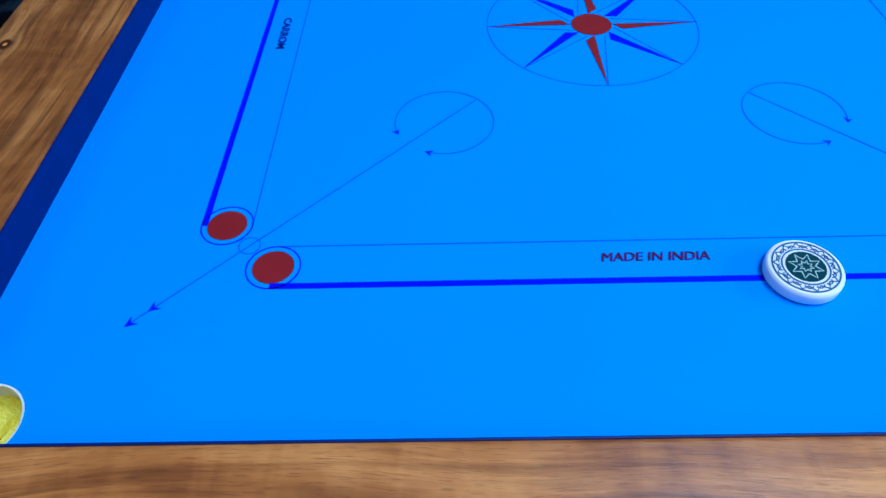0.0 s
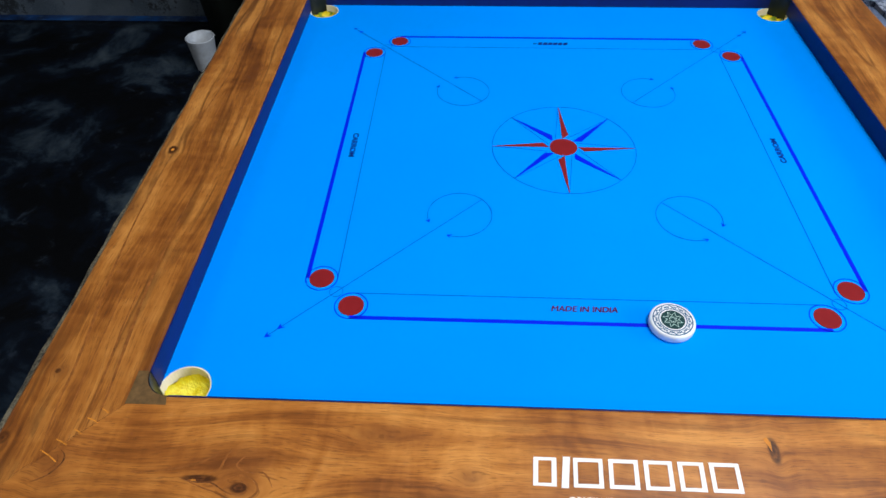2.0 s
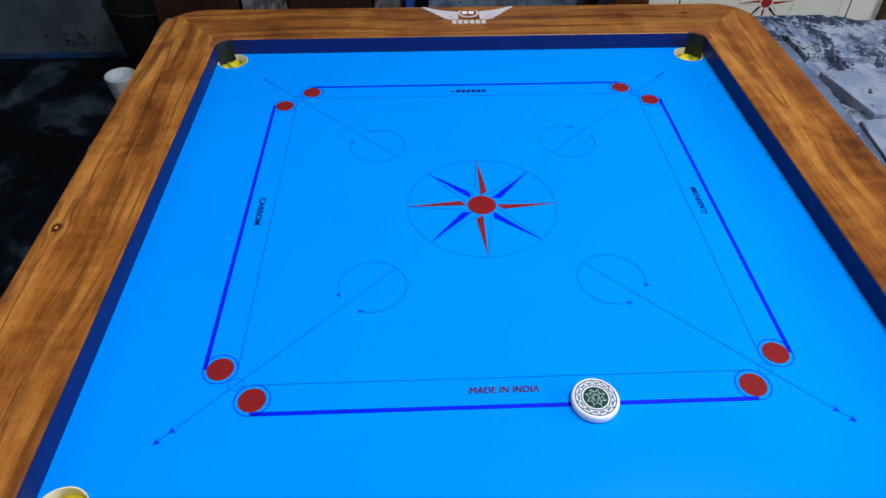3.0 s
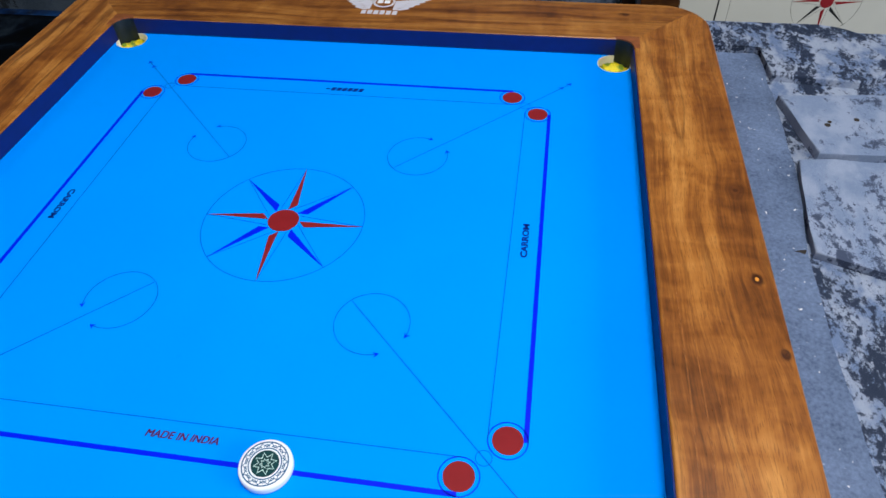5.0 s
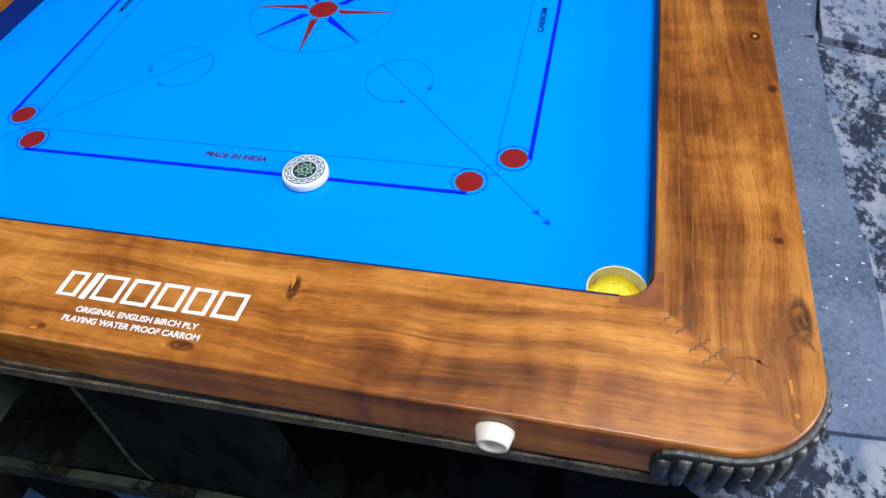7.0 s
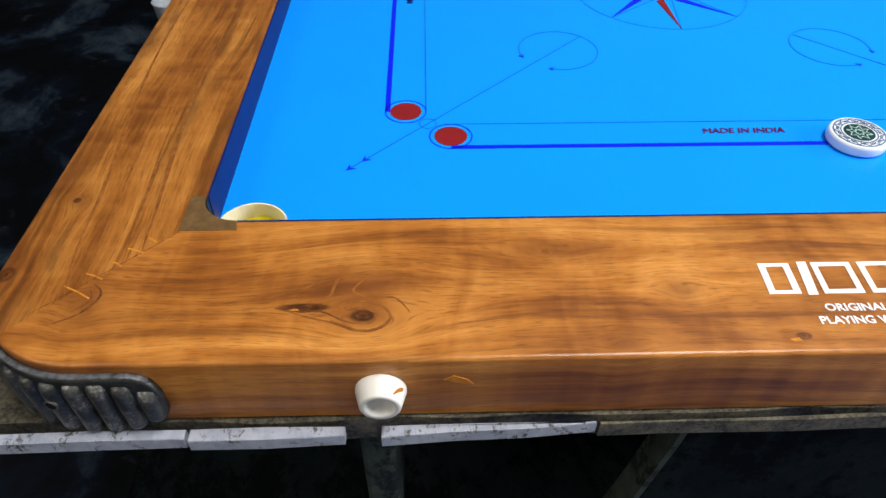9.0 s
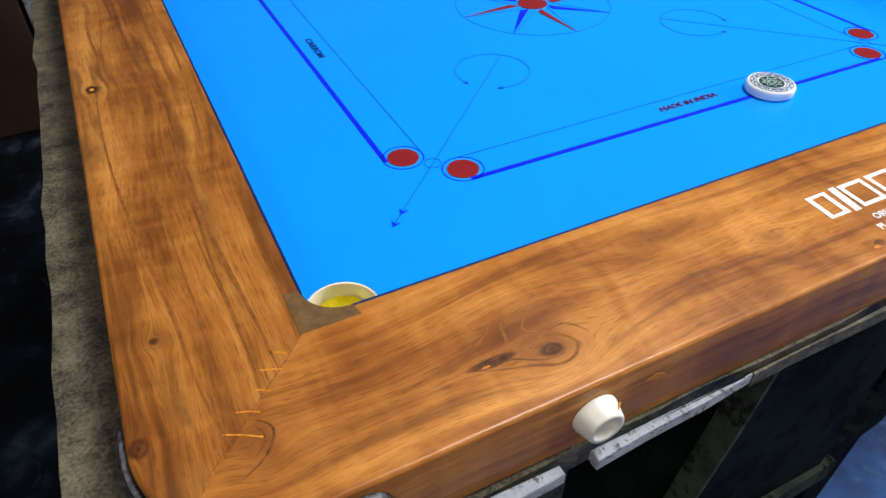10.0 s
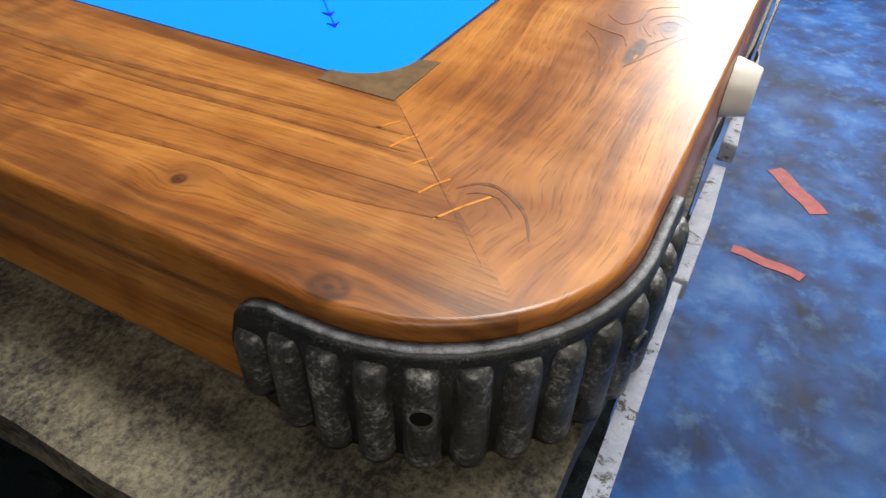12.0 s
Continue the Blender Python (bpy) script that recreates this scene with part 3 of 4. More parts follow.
def net_pouch(parent, x, y, colour_a, colour_b):
    """A knotted net hanging below a pocket."""
    n = Nodes("net_cord")
    f = n.noise(n.coords(), 95.0, 3)
    c = n.mix(n.step(f, 0.48, 0.56), colour_a, colour_b)
    n.bump(n.noise(n.coords(), 420.0, 2), 0.8, 0.0015)
    mat = n.done(c, 0.5, 0.0, 0.5)
    bm = bmesh.new()
    rings, steps = 10, 28
    rows = []
    for i in range(rings + 1):
        f = i / rings
        row = []
        for j in range(steps):
            a = 2 * math.pi * j / steps
            bump = 0.0011 * math.sin(7 * a + i * 2.1) * math.sin(i * 1.9 + 3 * a)
            r = 0.0208 * math.cos(f * math.pi / 2) ** 0.6 + bump
            row.append(bm.verts.new((x + r * math.cos(a), y + r * math.sin(a), -0.0105 - 0.011 * math.sin(f * math.pi / 2) + bump * 1.8)))
        rows.append(row)
    for p, q in zip(rows, rows[1:]):
        for j in range(steps):
            bm.faces.new((p[j], p[(j + 1) % steps], q[(j + 1) % steps], q[j]))
    return smooth(part("net", bm, mat, parent, "yellow cord net"))


def playing_board(place, rails, surface, lining, print_inks, label):
    b = thing("carrom_board", label, "carrom board", place)
    for q, mat in enumerate(rails):
        outline = rail_outline(q)
        rail = smooth_top(part("rail", rail_mesh(outline, 0.0024), mat, b))
        path = turned([(-P, -P - R_POCKET + 0.0007), (P, -P - R_POCKET + 0.0007)], q)
        part("lining", band(path, 0.0012, 0.0, Z_TOP - 0.0012), lining, rail, "dark navy painted inner face")
    plan = []
    for q in range(4):
        plan += turned(arc(-P, -P, R_POCKET - 0.0001, 180, -90, 36), q)
    part("playing_surface", prism(plan, -0.010, 0.0), surface, b)
    markings(b, *print_inks)
    return b


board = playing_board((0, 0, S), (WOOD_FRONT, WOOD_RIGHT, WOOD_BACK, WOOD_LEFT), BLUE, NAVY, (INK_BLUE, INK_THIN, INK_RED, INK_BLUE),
                      "carrom board with bright blue playing field and varnished wooden frame")
for x0, x1, y0, y1 in ((-0.36, 0.36, -0.44, -0.39), (-0.36, 0.36, 0.39, 0.44), (-0.44, -0.39, -0.38, 0.38), (0.392, 0.44, -0.38, 0.38)):
    part("batten", box(x0, x1, y0, y1, -0.0238, -0.0105, 0.001), BATTEN, board)

for q, green in enumerate((0, 0, 1, 1)):
    c = turned([(-P, -P)], q)[0]
    part("pocket_sleeve", band(turned(arc(-P, -P, R_POCKET - 0.0008, 182, -92, 36), q), 0.0012, -0.0175, -0.0004), CREAM, board, "cream edge of the pocket hole")
    part("pocket_wall", band(turned(arc(-P, -P, R_POCKET - 0.0004, 178, 272, 14), q), 0.0006, -0.0175, Z_TOP - 0.0012), POCKET, board, "dark rounded pocket wall")
    net_pouch(board, *c, (0.85, 0.70, 0.01), (0.20, 0.30, 0.02) if green else (0.90, 0.80, 0.05))

# inlaid corner blocks at the pockets
for q, mat, size in ((0, BLOCK, 0.3785), (1, BLOCK_RED, 0.3765), (2, BLOCK_RED, 0.3775), (3, BLOCK_RED, 0.3775)):
    pts = arc(-P, -P, R_POCKET + 0.0003, 180, 270, 12) + [(-P + 0.002, -size), (-size, -size), (-size, -P)]
    part("corner_block", prism(turned(pts, q), Z_TOP - 0.004, Z_TOP + 0.0003), mat, board, "dark plywood block let into the frame")


# ---- print on the playing field and the frame ----
lettering("lettering", "MADE IN INDIA", (-0.0007, -0.2497), 0.061, 0.0062, 0, INK_TEXT, board, 0.0001, 0.0, 0.2)
lettering("lettering", "MADE IN INDIA", (-0.0003, -0.2497), 0.061, 0.0062, 0, INK_TEXT, board, 0.00022, 0.0, 0.2)
lettering("lettering", "CARROM", (0.2515, 0.0), 0.047, 0.0068, 90, INK_NAVY, board, 0.0001, 0.03)
lettering("lettering", "CARROM", (-0.2515, -0.002), 0.047, 0.0068, -90, INK_NAVY, board, 0.0001, 0.03)
lettering("lettering", "ORIGINAL ENGLISH BIRCH PLY", (0.014, -0.4433), 0.098, 0.0050, 0, WHITE, board, Z_TOP + 0.0001, 0.02)
lettering("lettering", "PLAYING WATER PROOF CARROM", (0.0135, -0.4516), 0.109, 0.0050, 0, WHITE, board, Z_TOP + 0.0001, 0.02)


def slanted(x0, x1, y0, y1, z, parent, mat, name="print_bar", lean=0.12, h=0.0003):
    k = lean * (y1 - y0)
    part(name, prism([(x0, y0), (x1, y0), (x1 + k, y1), (x0 + k, y1)], z, z + h), mat, parent)


# the maker's mark on the front rail, as plain outlined blocks
x = -0.060
for w, solid in ((0.0175, 0), (0.0052, 1), (0.0225, 0), (0.0225, 0), (0.0215, 0), (0.0195, 0), (0.0225, 0)):
    y0, y1, s = -0.4345, -0.4105, 0.0043
    if solid:
        slanted(x, x + w, y0, y1, Z_TOP, board, WHITE, "mark_block")
    else:
        ring = [(x + s / 2, y0 + s / 2), (x + w - s / 2, y0 + s / 2), (x + w - s / 2, y1 - s / 2), (x + s / 2, y1 - s / 2)]
        part("mark_block", band([(a + 0.06 * (b - y0), b) for a, b in ring], s, Z_TOP, Z_TOP + 0.0003, True), WHITE, board)
    x += w + 0.0030

# the winged emblem on the back rail, as plain shapes
for side in (-1, 1):
    for k in range(6):
        root = (0.0135 + side * 0.017, 0.428 + 0.0045 * k)
        tip = (0.0135 + side * (0.040 + 0.0066 * k), 0.432 + 0.0076 * k)
        mid = ((root[0] + tip[0]) / 2, (root[1] + tip[1]) / 2 - 0.003)
        part("emblem_feather", band([root, mid, tip], 0.0044, Z_TOP, Z_TOP + 0.0003), SILVER, board)
part("emblem_ring", band(arc(0.0135, 0.449, 0.0150, 150, 390, 24), 0.0034, Z_TOP, Z_TOP + 0.0003), SILVER, board)
for k in range(2):
    slanted(0.0035 + 0.0105 * k, 0.0115 + 0.0105 * k, 0.4455, 0.4545, Z_TOP, board, WHITE, "emblem_bar", 0.0)
for k in range(6):
    slanted(-0.014 + 0.0092 * k, -0.0072 + 0.0092 * k, 0.411, 0.4225, Z_TOP, board, SILVER, "emblem_bar", 0.0)
# the small mark at the back base line
for k in range(6):
    slanted(-0.017 + 0.0073 * k, -0.0114 + 0.0073 * k, 0.2462, 0.2530, 0.0, board, INK_NAVY, "print_bar", 0.25)
slanted(-0.024, -0.019, 0.2485, 0.2505, 0.0, board, INK_NAVY, "print_bar", 0.25)


# ---- seams: filler and steel stitches ----
for ax, ay, bx, by in ((-0.396, -0.383, -0.388, -0.3875), (-0.403, -0.392, -0.393, -0.396), (-0.409, -0.402, -0.402, -0.406), (-0.419, -0.411, -0.409, -0.4155), (-0.427, -0.420, -0.411, -0.429)):
    part("filler_line", band([(ax, ay), ((ax + bx) / 2 + 0.0004, (ay + by) / 2 + 0.0003), (bx, by)], 0.0008, Z_TOP - 0.001, Z_TOP + 0.0001), FILLER_DIM, board, "orange wood filler")
for ax, ay, bx, by in ((0.376, -0.387, 0.391, -0.371), (0.384, -0.395, 0.399, -0.382), (0.392, -0.408, 0.405, -0.396), (0.400, -0.415, 0.415, -0.401), (0.413, -0.427, 0.420, -0.418)):
    pts = []
    for i in range(9):
        f, z = i / 8, 0.0009 * (1 if i % 2 else -1)
        d = Vector((bx - ax, by - ay)).normalized()
        pts.append((ax + (bx - ax) * f - d.y * z, ay + (by - ay) * f + d.x * z))
    part("steel_stitch", band(pts, 0.0009, Z_TOP - 0.001, Z_TOP + 0.0002), STITCH, board, "dark corrugated steel stitch")

# cracks and growth lines round the knots
CRACK = plain("dark_crack", (0.15, 0.052, 0.014), 0.4, 0.4, 0.5, 400)


GROWTH = plain("brown_growth_line", (0.235, 0.082, 0.017), 0.30, 0.5, 0.35, 130)


def curl(points, width, soft=False):
    """A soft curve through the points, as a fine dark line in the wood."""
    out = []
    k = len(points)
    for i in range(k - 1):
        p0, p1, p2, p3 = (Vector(points[max(0, min(k - 1, j))]) for j in (i - 1, i, i + 1, i + 2))
        for j in range(6):
            f = j / 6
            v = 0.5 * ((2 * p1) + (p2 - p0) * f + (2 * p0 - 5 * p1 + 4 * p2 - p3) * f * f + (3 * p1 - p0 - 3 * p2 + p3) * f ** 3)
            out.append((v.x, v.y))
    out.append(tuple(points[-1]))
    bm = bmesh.new()
    rows = []
    for i, (x, y) in enumerate(out):
        p, q = out[max(0, i - 1)], out[min(len(out) - 1, i + 1)]
        d = Vector((q[0] - p[0], q[1] - p[1])).normalized()
        w = 0.5 * width * (1.7 if soft else 1.0) * (0.15 + 0.85 * math.sin(math.pi * i / (len(out) - 1)) ** 0.7) * (0.8 + 0.4 * noise.noise(Vector((x * 400, y * 400, 0))))
        rows.append([bm.verts.new((x - d.y * w, y + d.x * w, Z_TOP + 0.0001)), bm.verts.new((x + d.y * w, y - d.x * w, Z_TOP + 0.0001)),
                     bm.verts.new((x + d.y * w, y - d.x * w, Z_TOP - 0.001)), bm.verts.new((x - d.y * w, y + d.x * w, Z_TOP - 0.001))])
    for p, q in zip(rows, rows[1:]):
        for j in range(4):
            bm.faces.new((p[j], p[(j + 1) % 4], q[(j + 1) % 4], q[j]))
    bm.faces.new(rows[0])
    bm.faces.new(rows[-1])
    part("crack_line", bm, GROWTH if soft else CRACK, board)


curl([(-0.3775, -0.3790), (-0.400, -0.4015), (-0.420, -0.4215), (-0.438, -0.4395)], 0.0004)
curl([(0.3775, -0.3785), (0.400, -0.4010), (0.420, -0.4212), (0.445, -0.4450)], 0.0004)
# the large knot of the front rail: its eye, its ring and the crack that trails from it
curl([(-0.283, -0.4390), (-0.272, -0.4340), (-0.261, -0.4370), (-0.256, -0.4450), (-0.262, -0.4520), (-0.272, -0.4530), (-0.284, -0.4480), (-0.296, -0.4445), (-0.312, -0.4385)], 0.0013, True)
curl([(-0.280, -0.4400), (-0.271, -0.4380), (-0.264, -0.4420), (-0.266, -0.4480), (-0.275, -0.4480), (-0.281, -0.4450), (-0.276, -0.4415)], 0.0010, True)
curl([(-0.315, -0.4375), (-0.303, -0.4400), (-0.291, -0.4405), (-0.280, -0.4465)], 0.0016)
curl([(-0.283, -0.4130), (-0.286, -0.4230), (-0.288, -0.4300), (-0.296, -0.4330)], 0.0013, True)
curl([(-0.270, -0.4180), (-0.276, -0.4260), (-0.268, -0.4310), (-0.254, -0.4320), (-0.246, -0.4420)], 0.0010, True)
curl([(-0.290, -0.4150), (-0.301, -0.4240), (-0.322, -0.4310), (-0.350, -0.4350)], 0.0012, True)
# the half knot cut by the mitre
curl([(-0.4120, -0.4190), (-0.4070, -0.4235), (-0.4065, -0.4300), (-0.4130, -0.4395), (-0.4240, -0.4455)], 0.0016)
curl([(-0.4130, -0.4225), (-0.4105, -0.4265), (-0.4110, -0.4320), (-0.4170, -0.4380)], 0.0008)
# long growth lines of the west rail
curl([(-0.4490, -0.0590), (-0.4500, -0.1420), (-0.4470, -0.2150), (-0.4410, -0.2770), (-0.4350, -0.3300), (-0.4310, -0.3900), (-0.4250, -0.4260)], 0.0016, True)
curl([(-0.4040, -0.1240), (-0.4055, -0.2320), (-0.4010, -0.3050), (-0.3960, -0.3670), (-0.3950, -0.3920)], 0.0018, True)
curl([(-0.4120, -0.2400), (-0.4100, -0.3000), (-0.4060, -0.3500), (-0.4030, -0.3980)], 0.0012, True)
curl([(-0.4220, -0.1500), (-0.4250, -0.2300), (-0.4230, -0.3200), (-0.4190, -0.4100)], 0.0009, True)
curl([(-0.4380, 0.0200), (-0.4300, 0.1300), (-0.4330, 0.2400), (-0.4280, 0.3300)], 0.0014, True)
curl([(-0.3920, -0.1000), (-0.3930, 0.0400), (-0.3900, 0.1800)], 0.0012, True)
# broken growth lines of the east rail by the stitches
curl([(0.3860, -0.0500), (0.3875, -0.1500), (0.3870, -0.2600), (0.3890, -0.3600)], 0.0010, True)
curl([(0.3960, -0.1200), (0.3985, -0.2200), (0.3960, -0.3300), (0.4000, -0.3800)], 0.0009, True)
curl([(0.4400, -0.4350), (0.4330, -0.4150), (0.4400, -0.3900), (0.4480, -0.3600), (0.4600, -0.3520)], 0.0022, True)
curl([(0.4500, -0.3950), (0.4560, -0.3850), (0.4640, -0.3870), (0.4680, -0.3950)], 0.0030)
curl([(0.4180, -0.4080), (0.4300, -0.4060), (0.4400, -0.4120)], 0.0016, True)


def filler_dab(points, label="orange wood filler"):
    part("filler_patch", prism(points, Z_TOP - 0.001, Z_TOP + 0.00022), FILLER, board, label)


filler_dab([(-0.3075, -0.4392), (-0.3055, -0.4384), (-0.3030, -0.4386), (-0.3022, -0.4393), (-0.3045, -0.4398), (-0.3062, -0.4395)])
filler_dab([(0.1135, -0.3905), (0.1165, -0.3890), (0.1185, -0.3935), (0.1175, -0.4010), (0.1160, -0.3960)])
filler_dab([(0.0405, -0.4600), (0.0450, -0.4590), (0.0470, -0.4625), (0.0430, -0.4640), (0.0445, -0.4615)])
filler_dab([(-0.0610, -0.4630), (-0.0560, -0.4620), (-0.0550, -0.4640), (-0.0590, -0.4645)])
filler_dab([(0.4505, -0.4180), (0.4520, -0.4180), (0.4522, -0.4275), (0.4508, -0.4280)])
filler_dab([(0.4515, -0.4400), (0.4545, -0.4405), (0.4540, -0.4432), (0.4518, -0.4428)])


# ---- plugs on the front face ----
def plug(x, chipped):
    bm = lathe([(0.0128, 0.0), (0.0128, 0.0016), (0.0122, 0.0036), (0.0104, 0.0102), (0.0098, 0.0110), (0.0078, 0.0110), (0.0071, 0.0104), (0.0056, 0.0050), (0.0005, 0.0046)], 36)
    bm.transform(pose(x, FRONT - 0.0003, 0.0010, 90, 0, 0))
    p = smooth(part("plug", bm, BUSH, board, "milky plastic plug with a hollow end"))
    if chipped:
        bm = prism(arc(0, 0, 0.004, 0, 330, 11), 0.0, 0.0006)
        bm.transform(pose(x + 0.0082, FRONT - 0.007, 0.0073, 90, 0, 45) @ Matrix.Diagonal((1.0, 0.7, 1, 1)))
        part("paint_spot", bm, FILLER, p, "orange paint spot")
    return p


plug(-0.261, True)
plug(0.2775, False)
bm = prism([(-0.008, 0.001), (-0.003, 0.0045), (0.004, 0.001), (0.007, -0.003), (0.001, -0.002), (-0.003, -0.001)], 0.0, 0.0004)
bm.transform(pose(-0.222, FRONT - 0.0001, 0.007, 90, 0, 0))
part("filler_patch", bm, FILLER, board, "orange wood filler on the front face")


# ---- rubber corner bumpers ----
def along_edge(s, off, left):
    """A plan place at length s along the rounded front corner, that far outside the frame."""
    o, oy = left + R_OUT, FRONT + R_OUT
    front, turn = 0.037, R_OUT * math.pi / 2
    if s < front:
        return (o + front - s, FRONT - off), 270.0
    if s < front + turn:
        a = 270 - (s - front) / R_OUT * 180 / math.pi
        return (o + (R_OUT + off) * math.cos(radians(a)), oy + (R_OUT + off) * math.sin(radians(a))), a
    return (left - off, oy + s - front - turn), 180.0


def bumper(mirror):
    total, z0, z1 = 0.037 + R_OUT * math.pi / 2 + 0.024, -0.0218, 0.0185
    left = LEFT if mirror == 1 else -RIGHT
    steps = 64
    bm = bmesh.new()
    rows = []
    for i in range(steps + 1):
        s = total * i / steps
        e = min(s, total - s)
        drop = 0.014 * (1 - math.sqrt(max(0.0, 1 - (1 - min(1.0, e / 0.014)) ** 2)))
        lift = drop * 0.9
        row = []
        for off, z in ((0.0002, z0 + lift), (0.0036, z0 + lift), (0.0042, z1 - drop - 0.0025), (0.0034, z1 - drop - 0.0004), (0.0002, z1 - drop)):
            (x, y), _ = along_edge(s, off, left)
            row.append(bm.verts.new((x * mirror, y, z)))
        rows.append(row)
    for p, q in zip(rows, rows[1:]):
        for j in range(5):
            bm.faces.new((p[j], p[(j + 1) % 5], q[(j + 1) % 5], q[j]))
    bm.faces.new(rows[0])
    bm.faces.new(rows[-1])
    base = smooth(part("corner_bumper", bm, RUBBER_DARK, board, "ribbed black rubber corner guard"))
    count = 14
    for k in range(count):
        s = 0.0065 + (total - 0.013) * k / (count - 1)
        e = min(k, count - 1 - k)
        top = z1 - 0.0042 - (0.006 if e == 0 else 0.0015 if e == 1 else 0.0)
        low = z0 + (0.0085 if e == 0 else 0.002 if e == 1 else 0.0)
        (x, y), a = along_edge(s, 0.0030, left)
        bm = bmesh.new()
        rings = []
        heights = [(low, 0.9), (low + 0.002, 1.0), (top - 0.006, 1.0), (top - 0.0025, 0.88), (top - 0.0006, 0.58), (top, 0.15)]
        for z, f in heights:
            ring = []
            for i in range(13):
                g = -1 + i / 6
                dx, dy = 0.0002 + 0.0047 * f * max(0.0, 1 - abs(g) ** 2.2) ** 0.62, 0.0050 * (0.62 + 0.38 * f) * g
                ca, sa = math.cos(radians(a)), math.sin(radians(a))
                ring.append(bm.verts.new(((x + ca * dx - sa * dy) * mirror, y + sa * dx + ca * dy, z)))
            rings.append(ring)
        for p, q in zip(rings, rings[1:]):
            for i in range(12):
                bm.faces.new((p[i], p[i + 1], q[i + 1], q[i]))
        bm.faces.new(rings[0])
        bm.faces.new(rings[-1])
        smooth(part("rib", bm, RUBBER, base))
    for k in (4, 9):
        s = 0.0065 + (total - 0.013) * k / (count - 1)
        (x, y), a = along_edge(s, 0.0074, left)
        bm = lathe([(0.0036, -0.0004), (0.0036, 0.0008), (0.0030, 0.0011), (0.0026, 0.0008)], 18)
        turn = pose(x * mirror, y, 0.0010, 90, 0, (a + 90) * mirror)
        bm.transform(turn)
        ring = smooth(part("screw_hole", bm, RUBBER, base, "rubber rim of a screw hole"))
        bm = prism(arc(0, 0, 0.0028, 0, 340, 17), -0.0004, 0.0009)
        bm.transform(turn)
        part("screw", bm, HOLE, ring, "sunken dark screw")
    bm = bmesh.new()
    rows = []
    for i in range(steps + 1):
        s = 0.004 + (total - 0.008) * i / steps
        e = min(s, total - s)
        drop = 0.014 * (1 - math.sqrt(max(0.0, 1 - (1 - min(1.0, e / 0.014)) ** 2)))
        row = []
        for off, z in ((0.0003, z1 - drop - 0.001), (0.0003, z1 - drop + 0.0002), (0.0030, z1 - drop + 0.0001), (0.0034, z1 - drop - 0.0002), (0.0034, z1 - drop - 0.001)):
            (x, y), _ = along_edge(s, off, left)
            row.append(bm.verts.new((x * mirror, y, z)))
        rows.append(row)
    for p, q in zip(rows, rows[1:]):
        for j in range(5):
            bm.faces.new((p[j], p[(j + 1) % 5], q[(j + 1) % 5], q[j]))
    bm.faces.new(rows[0])
    bm.faces.new(rows[-1])
    smooth(part("lip", bm, RUBBER_LIP, base, "dusty grey top lip"))


bumper(1)
bumper(-1)


# ---- the striker ----
def striker():
    s = thing("striker", "white carrom striker with a teal star pattern, lying flat", "striker", (0.0750, -0.2662, S + 0.0003))
    bm = lathe([(0.0190, 0.0), (0.0202, 0.0010), (0.0205, 0.0022), (0.0205, 0.0063), (0.0202, 0.0076), (0.0193, 0.0084)], 64, True)
    body = smooth(part("disc", bm, IVORY, s))
    mod = body.modifiers.new("edge", "EDGE_SPLIT")
    mod.split_angle = radians(40)
    z = 0.0084
    for r, w in ((0.0174, 0.0009), (0.0124, 0.0008)):
        part("ring", band(arc(0, 0, r, 0, 354, 59), w, z, z + 0.0003, True), INK_STEEL, s)
    part("centre_disc", prism(arc(0, 0, 0.0106, 0, 352.5, 47), z, z + 0.00025), INK_TEAL, s, "dark teal printed disc")
    for inner, outer, w in ((0.0050, 0.0088, 0.0007), (0.0022, 0.0040, 0.0006)):
        star = [((outer if i % 2 else inner) * math.cos(math.pi * i / 8), (outer if i % 2 else inner) * math.sin(math.pi * i / 8)) for i in range(16)]
        part("star", band(star, w, z, z + 0.00045, True), MINT, s)
    zig = [((0.0168 if i % 2 else 0.0136) * math.cos(math.pi * i / 14), (0.0168 if i % 2 else 0.0136) * math.sin(math.pi * i / 14)) for i in range(28)]
    part("zigzag", band(zig, 0.0008, z, z + 0.0003, True), INK_STEEL, s)
    for i in range(14):
        a = 360 * i / 14
        cx, cy = 0.0130 * math.cos(radians(a)), 0.0130 * math.sin(radians(a))
        part("scallop", band(arc(cx, cy, 0.0022, a - 80, a + 80, 6), 0.0006, z, z + 0.00035), INK_STEEL, s)
    return s


striker()


# ---- things behind and below ----
PALE = playing_paint("cream_lacquer", (0.50, 0.49, 0.42), 0.05)
BLACK_INK = plain("black_ink", (0.015, 0.015, 0.015), 0.4, 0.2, 0.05)
DARK_RAIL = varnished_wood("dark_rail", 0, [], 0.18, 50.0)
other = playing_board((0, 0, 0), (DARK_RAIL,) * 4, PALE, DARK_RAIL, (BLACK_INK, BLACK_INK, INK_RED, BLACK_INK),
                      "cream carrom board with black lines standing on its edge")
other.matrix_world = pose(0.945, 1.262, 0.475, 87, 0, 5)
tagged(other, group="")

sheet_dark = plain("dark_brown_laminate", (0.022, 0.010, 0.006), 0.35, 0.4, 0.3, 8)
sheet_blue = flaked_paint("slate_blue_paint", (0.05, 0.07, 0.11), (0.16, 0.20, 0.28), (0.10, 0.14, 0.21), 0.48, 9.0)
sheet_grey = flaked_paint("smoky_grey", (0.05, 0.05, 0.055), (0.16, 0.16, 0.17), (0.10, 0.10, 0.11), 0.5, 6.0)


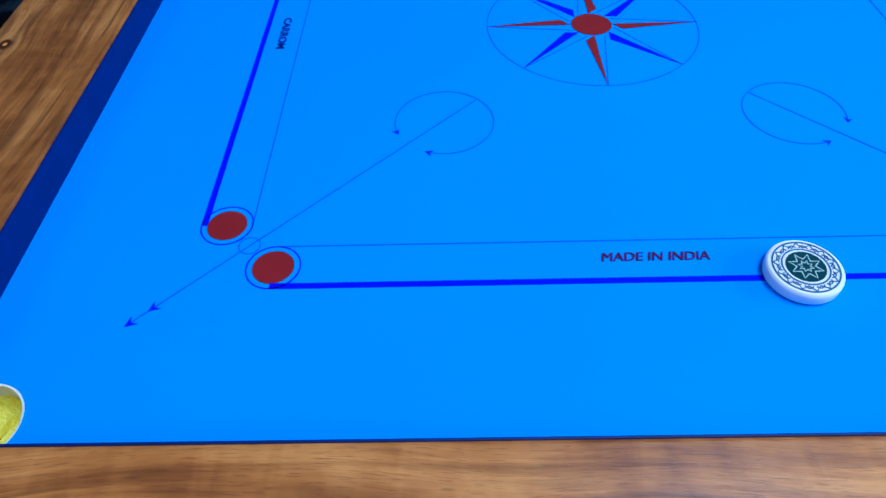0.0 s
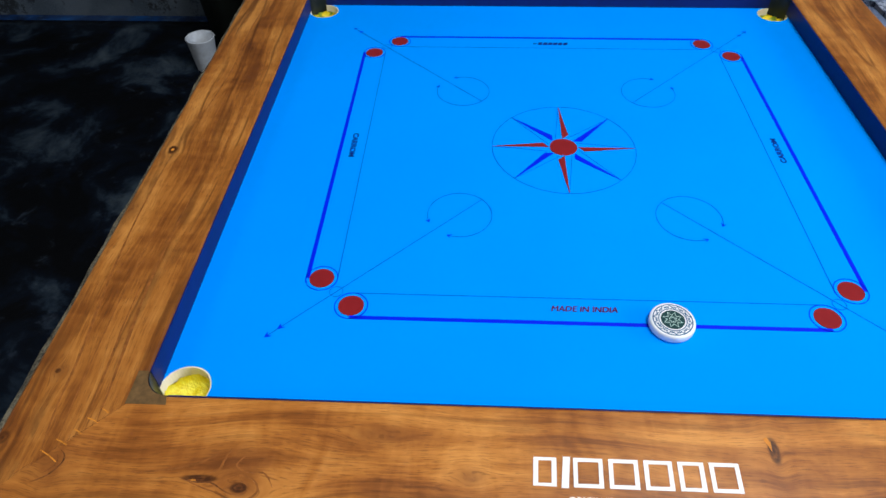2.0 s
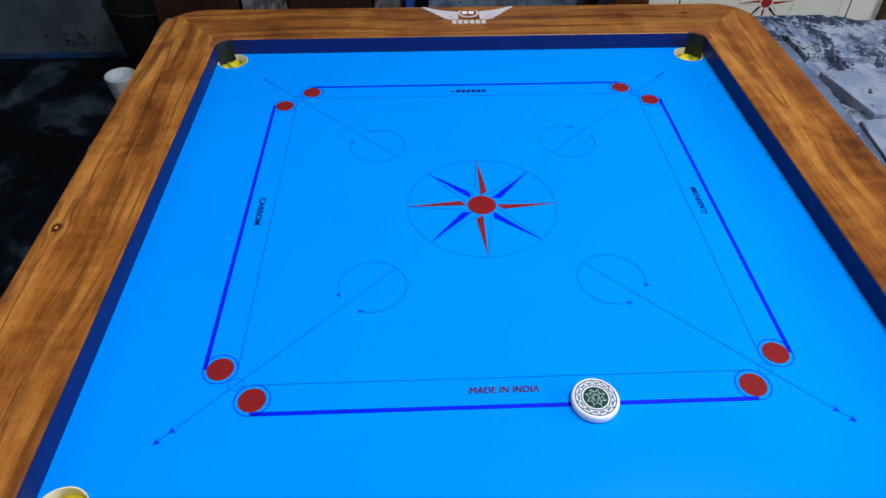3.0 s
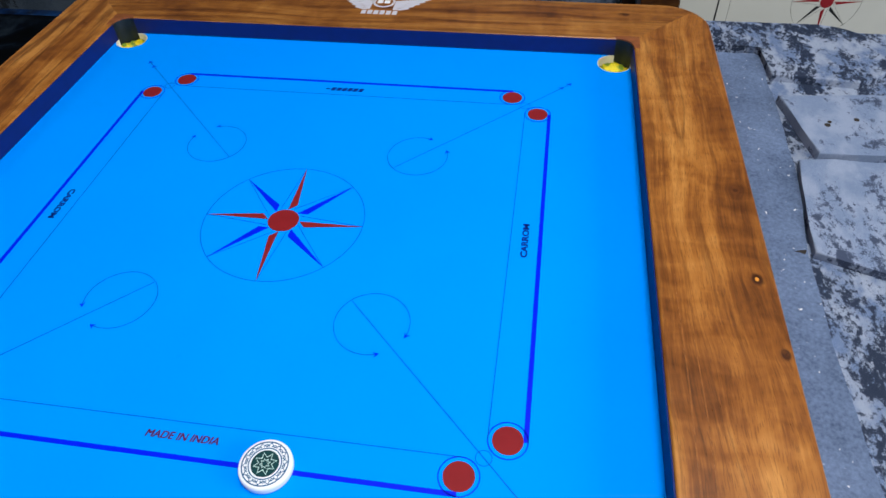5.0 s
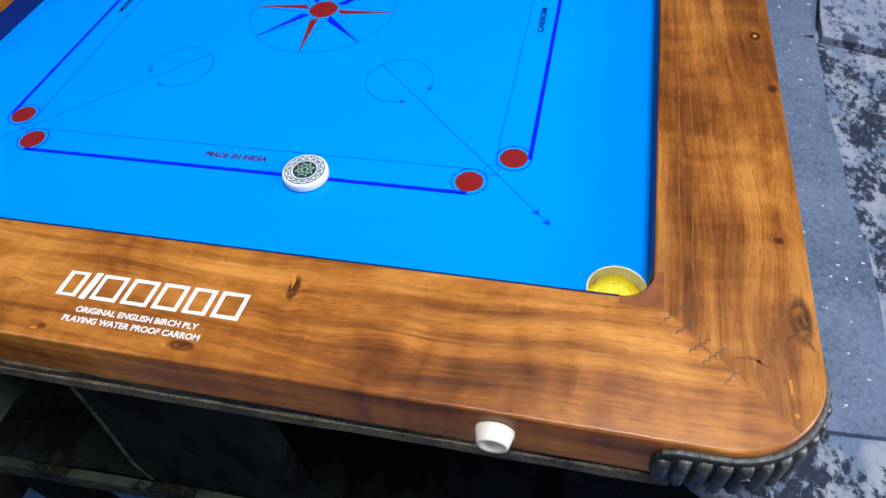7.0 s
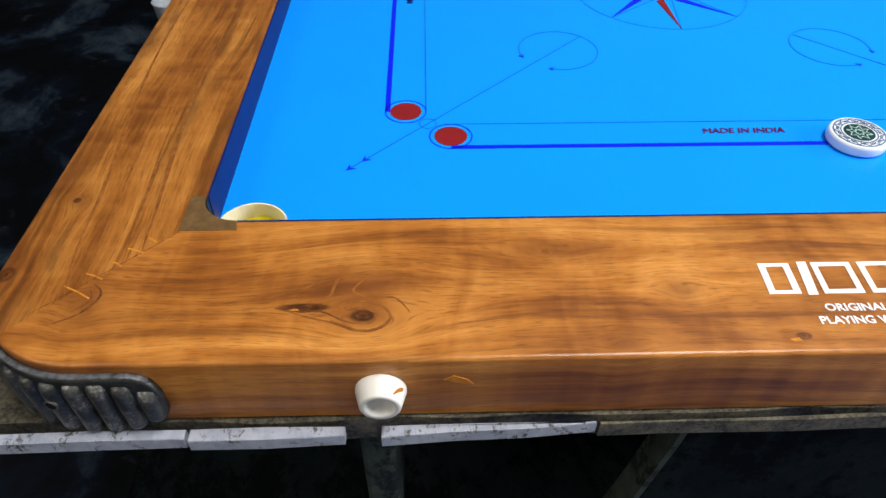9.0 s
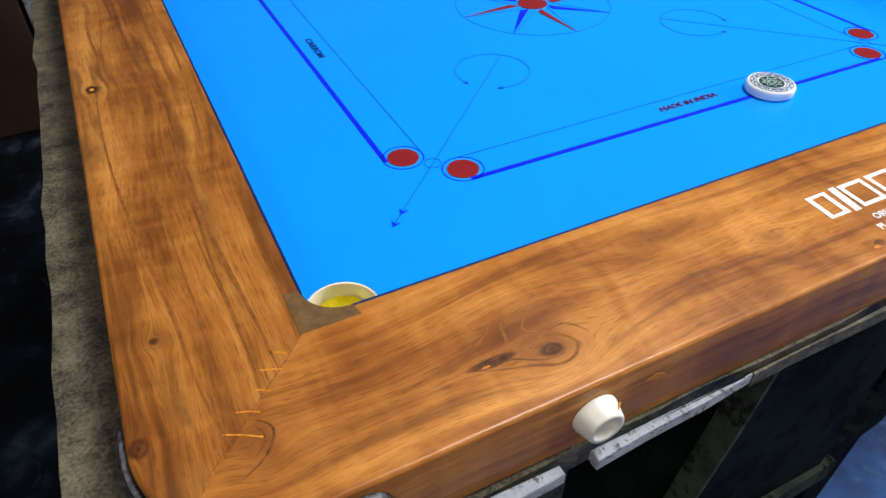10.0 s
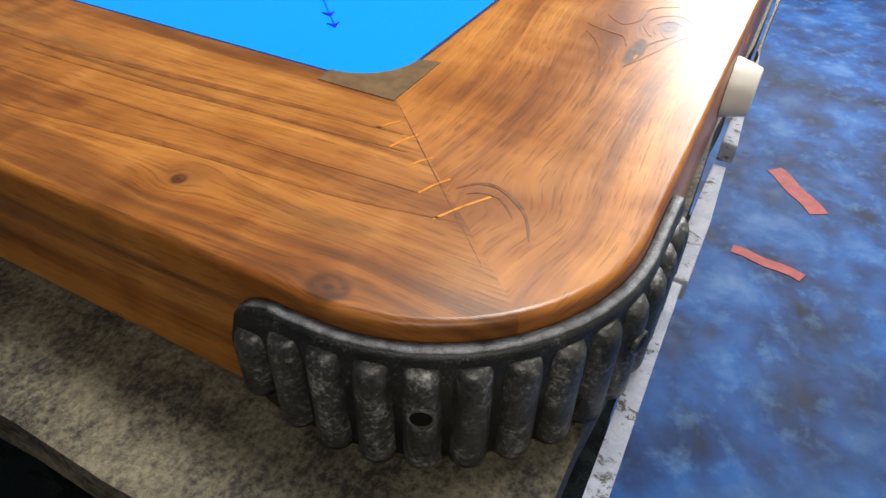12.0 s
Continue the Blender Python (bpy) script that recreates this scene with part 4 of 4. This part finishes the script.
def leaning(name, label, category, x0, x1, y, height, thick, mat, group=""):
    bm = box(x0, x1, 0, thick, 0, height, 0.004)
    bm.transform(Matrix.Translation((0, y, 0.012)) @ pose(0, 0, 0, -5, 0, 0))
    return tagged(part(name, bm, mat, None), label, category, group)


leaning("wood_sheet", "dark brown laminated sheet leaning on the wall", "sheet", -0.93, -0.66, 1.55, 1.3, 0.03, sheet_dark, "leaning sheets")
leaning("wood_sheet", "smoky grey sheet leaning on the wall", "sheet", -0.65, -0.50, 1.57, 1.3, 0.03, sheet_grey, "leaning sheets")
leaning("wood_sheet", "dark brown laminated sheet leaning on the wall", "sheet", -0.49, -0.22, 1.54, 1.3, 0.03, sheet_dark, "leaning sheets")
leaning("wood_sheet", "smoky grey sheet leaning on the wall", "sheet", -0.21, -0.12, 1.56, 1.3, 0.03, sheet_grey, "leaning sheets")
leaning("painted_sheet", "slate blue painted sheet with worn patches", "sheet", -0.03, 0.45, 1.46, 1.3, 0.03, sheet_blue, "leaning sheets")
leaning("blue_lath", "narrow bright blue painted lath", "lath", -0.105, -0.075, 1.50, 1.3, 0.02, plain("lath_blue", (0.01, 0.05, 0.30), 0.5))
leaning("wooden_post", "dark brown wooden post leaning on the wall", "post", 0.46, 0.50, 1.40, 1.3, 0.04, sheet_dark)


def cup():
    bm = lathe([(0.001, 0.0), (0.036, 0.0), (0.038, 0.004), (0.050, 0.125), (0.0525, 0.128), (0.050, 0.130), (0.047, 0.126), (0.036, 0.008), (0.001, 0.007)], 32)
    ob = smooth(part("plastic_cup", bm, plain("cup_white", (0.55, 0.60, 0.66), 0.4, 0.4), None))
    ob.location = (-1.10, 1.53, 0.0005)
    return tagged(ob, "tall white plastic cup standing on the floor", "cup")


cup()


def bucket():
    bm = lathe([(0.001, 0.0), (0.11, 0.0), (0.115, 0.006), (0.15, 0.30), (0.156, 0.305), (0.150, 0.31), (0.144, 0.30), (0.11, 0.012), (0.001, 0.012)], 40)
    ob = smooth(part("bucket", bm, plain("bucket_black", (0.006, 0.009, 0.006), 0.6, 0.3), None))
    ob.location = (-1.01, 1.75, 0.0005)
    return tagged(ob, "black plastic bucket standing by the wall", "bucket")


bucket()


def tarpaulin():
    """A dark creased sheet added beside the table, standing in for the dim floor there."""
    n = Nodes("dim_floor_sheet")
    v = n.coords()
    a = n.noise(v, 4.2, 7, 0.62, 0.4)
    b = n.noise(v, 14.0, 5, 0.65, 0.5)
    # near-black tint carries the dimness of the floor on this side
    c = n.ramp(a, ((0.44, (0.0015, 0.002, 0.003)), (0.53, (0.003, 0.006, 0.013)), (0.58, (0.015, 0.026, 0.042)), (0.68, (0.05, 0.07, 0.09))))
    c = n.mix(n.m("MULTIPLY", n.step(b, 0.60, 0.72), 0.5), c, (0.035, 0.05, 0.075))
    n.bump(a, 0.4, 0.01)
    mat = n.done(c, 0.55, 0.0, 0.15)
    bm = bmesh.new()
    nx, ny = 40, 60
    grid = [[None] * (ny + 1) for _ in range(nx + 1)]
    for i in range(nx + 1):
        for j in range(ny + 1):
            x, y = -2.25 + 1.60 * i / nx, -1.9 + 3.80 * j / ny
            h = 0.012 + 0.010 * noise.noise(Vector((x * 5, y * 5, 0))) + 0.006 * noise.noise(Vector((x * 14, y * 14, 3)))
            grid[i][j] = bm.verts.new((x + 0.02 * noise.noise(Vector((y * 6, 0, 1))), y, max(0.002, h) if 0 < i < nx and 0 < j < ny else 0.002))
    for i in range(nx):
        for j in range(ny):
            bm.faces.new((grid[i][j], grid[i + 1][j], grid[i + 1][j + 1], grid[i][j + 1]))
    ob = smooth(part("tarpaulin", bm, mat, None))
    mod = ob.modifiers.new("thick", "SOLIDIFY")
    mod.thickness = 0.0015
    return tagged(ob, "added dark creased sheet with pale smears, standing in for dim floor", "tarpaulin")


tarpaulin()

RED_TAPE = plain("red_tape", (0.36, 0.06, 0.05), 0.6, 0.3, 0.25, 40)


def tape(x0, y0, x1, y1, width):
    d = Vector((x1 - x0, y1 - y0))
    bm = band([(d.length * (i / 6 - 0.5), 0.003 * math.sin(i * 1.7)) for i in range(7)], width, 0.0003, 0.0015)
    ob = part("tape_strip", bm, RED_TAPE, None)
    ob.matrix_world = pose((x0 + x1) / 2, (y0 + y1) / 2, 0, 0, 0, math.degrees(math.atan2(d.y, d.x)))
    return tagged(ob, "faded red tape strip on the floor", "tape", "red tape strips")


tape(0.717, -0.541, 0.692, -0.687, 0.028)
tape(1.089, -0.581, 0.943, -0.699, 0.045)
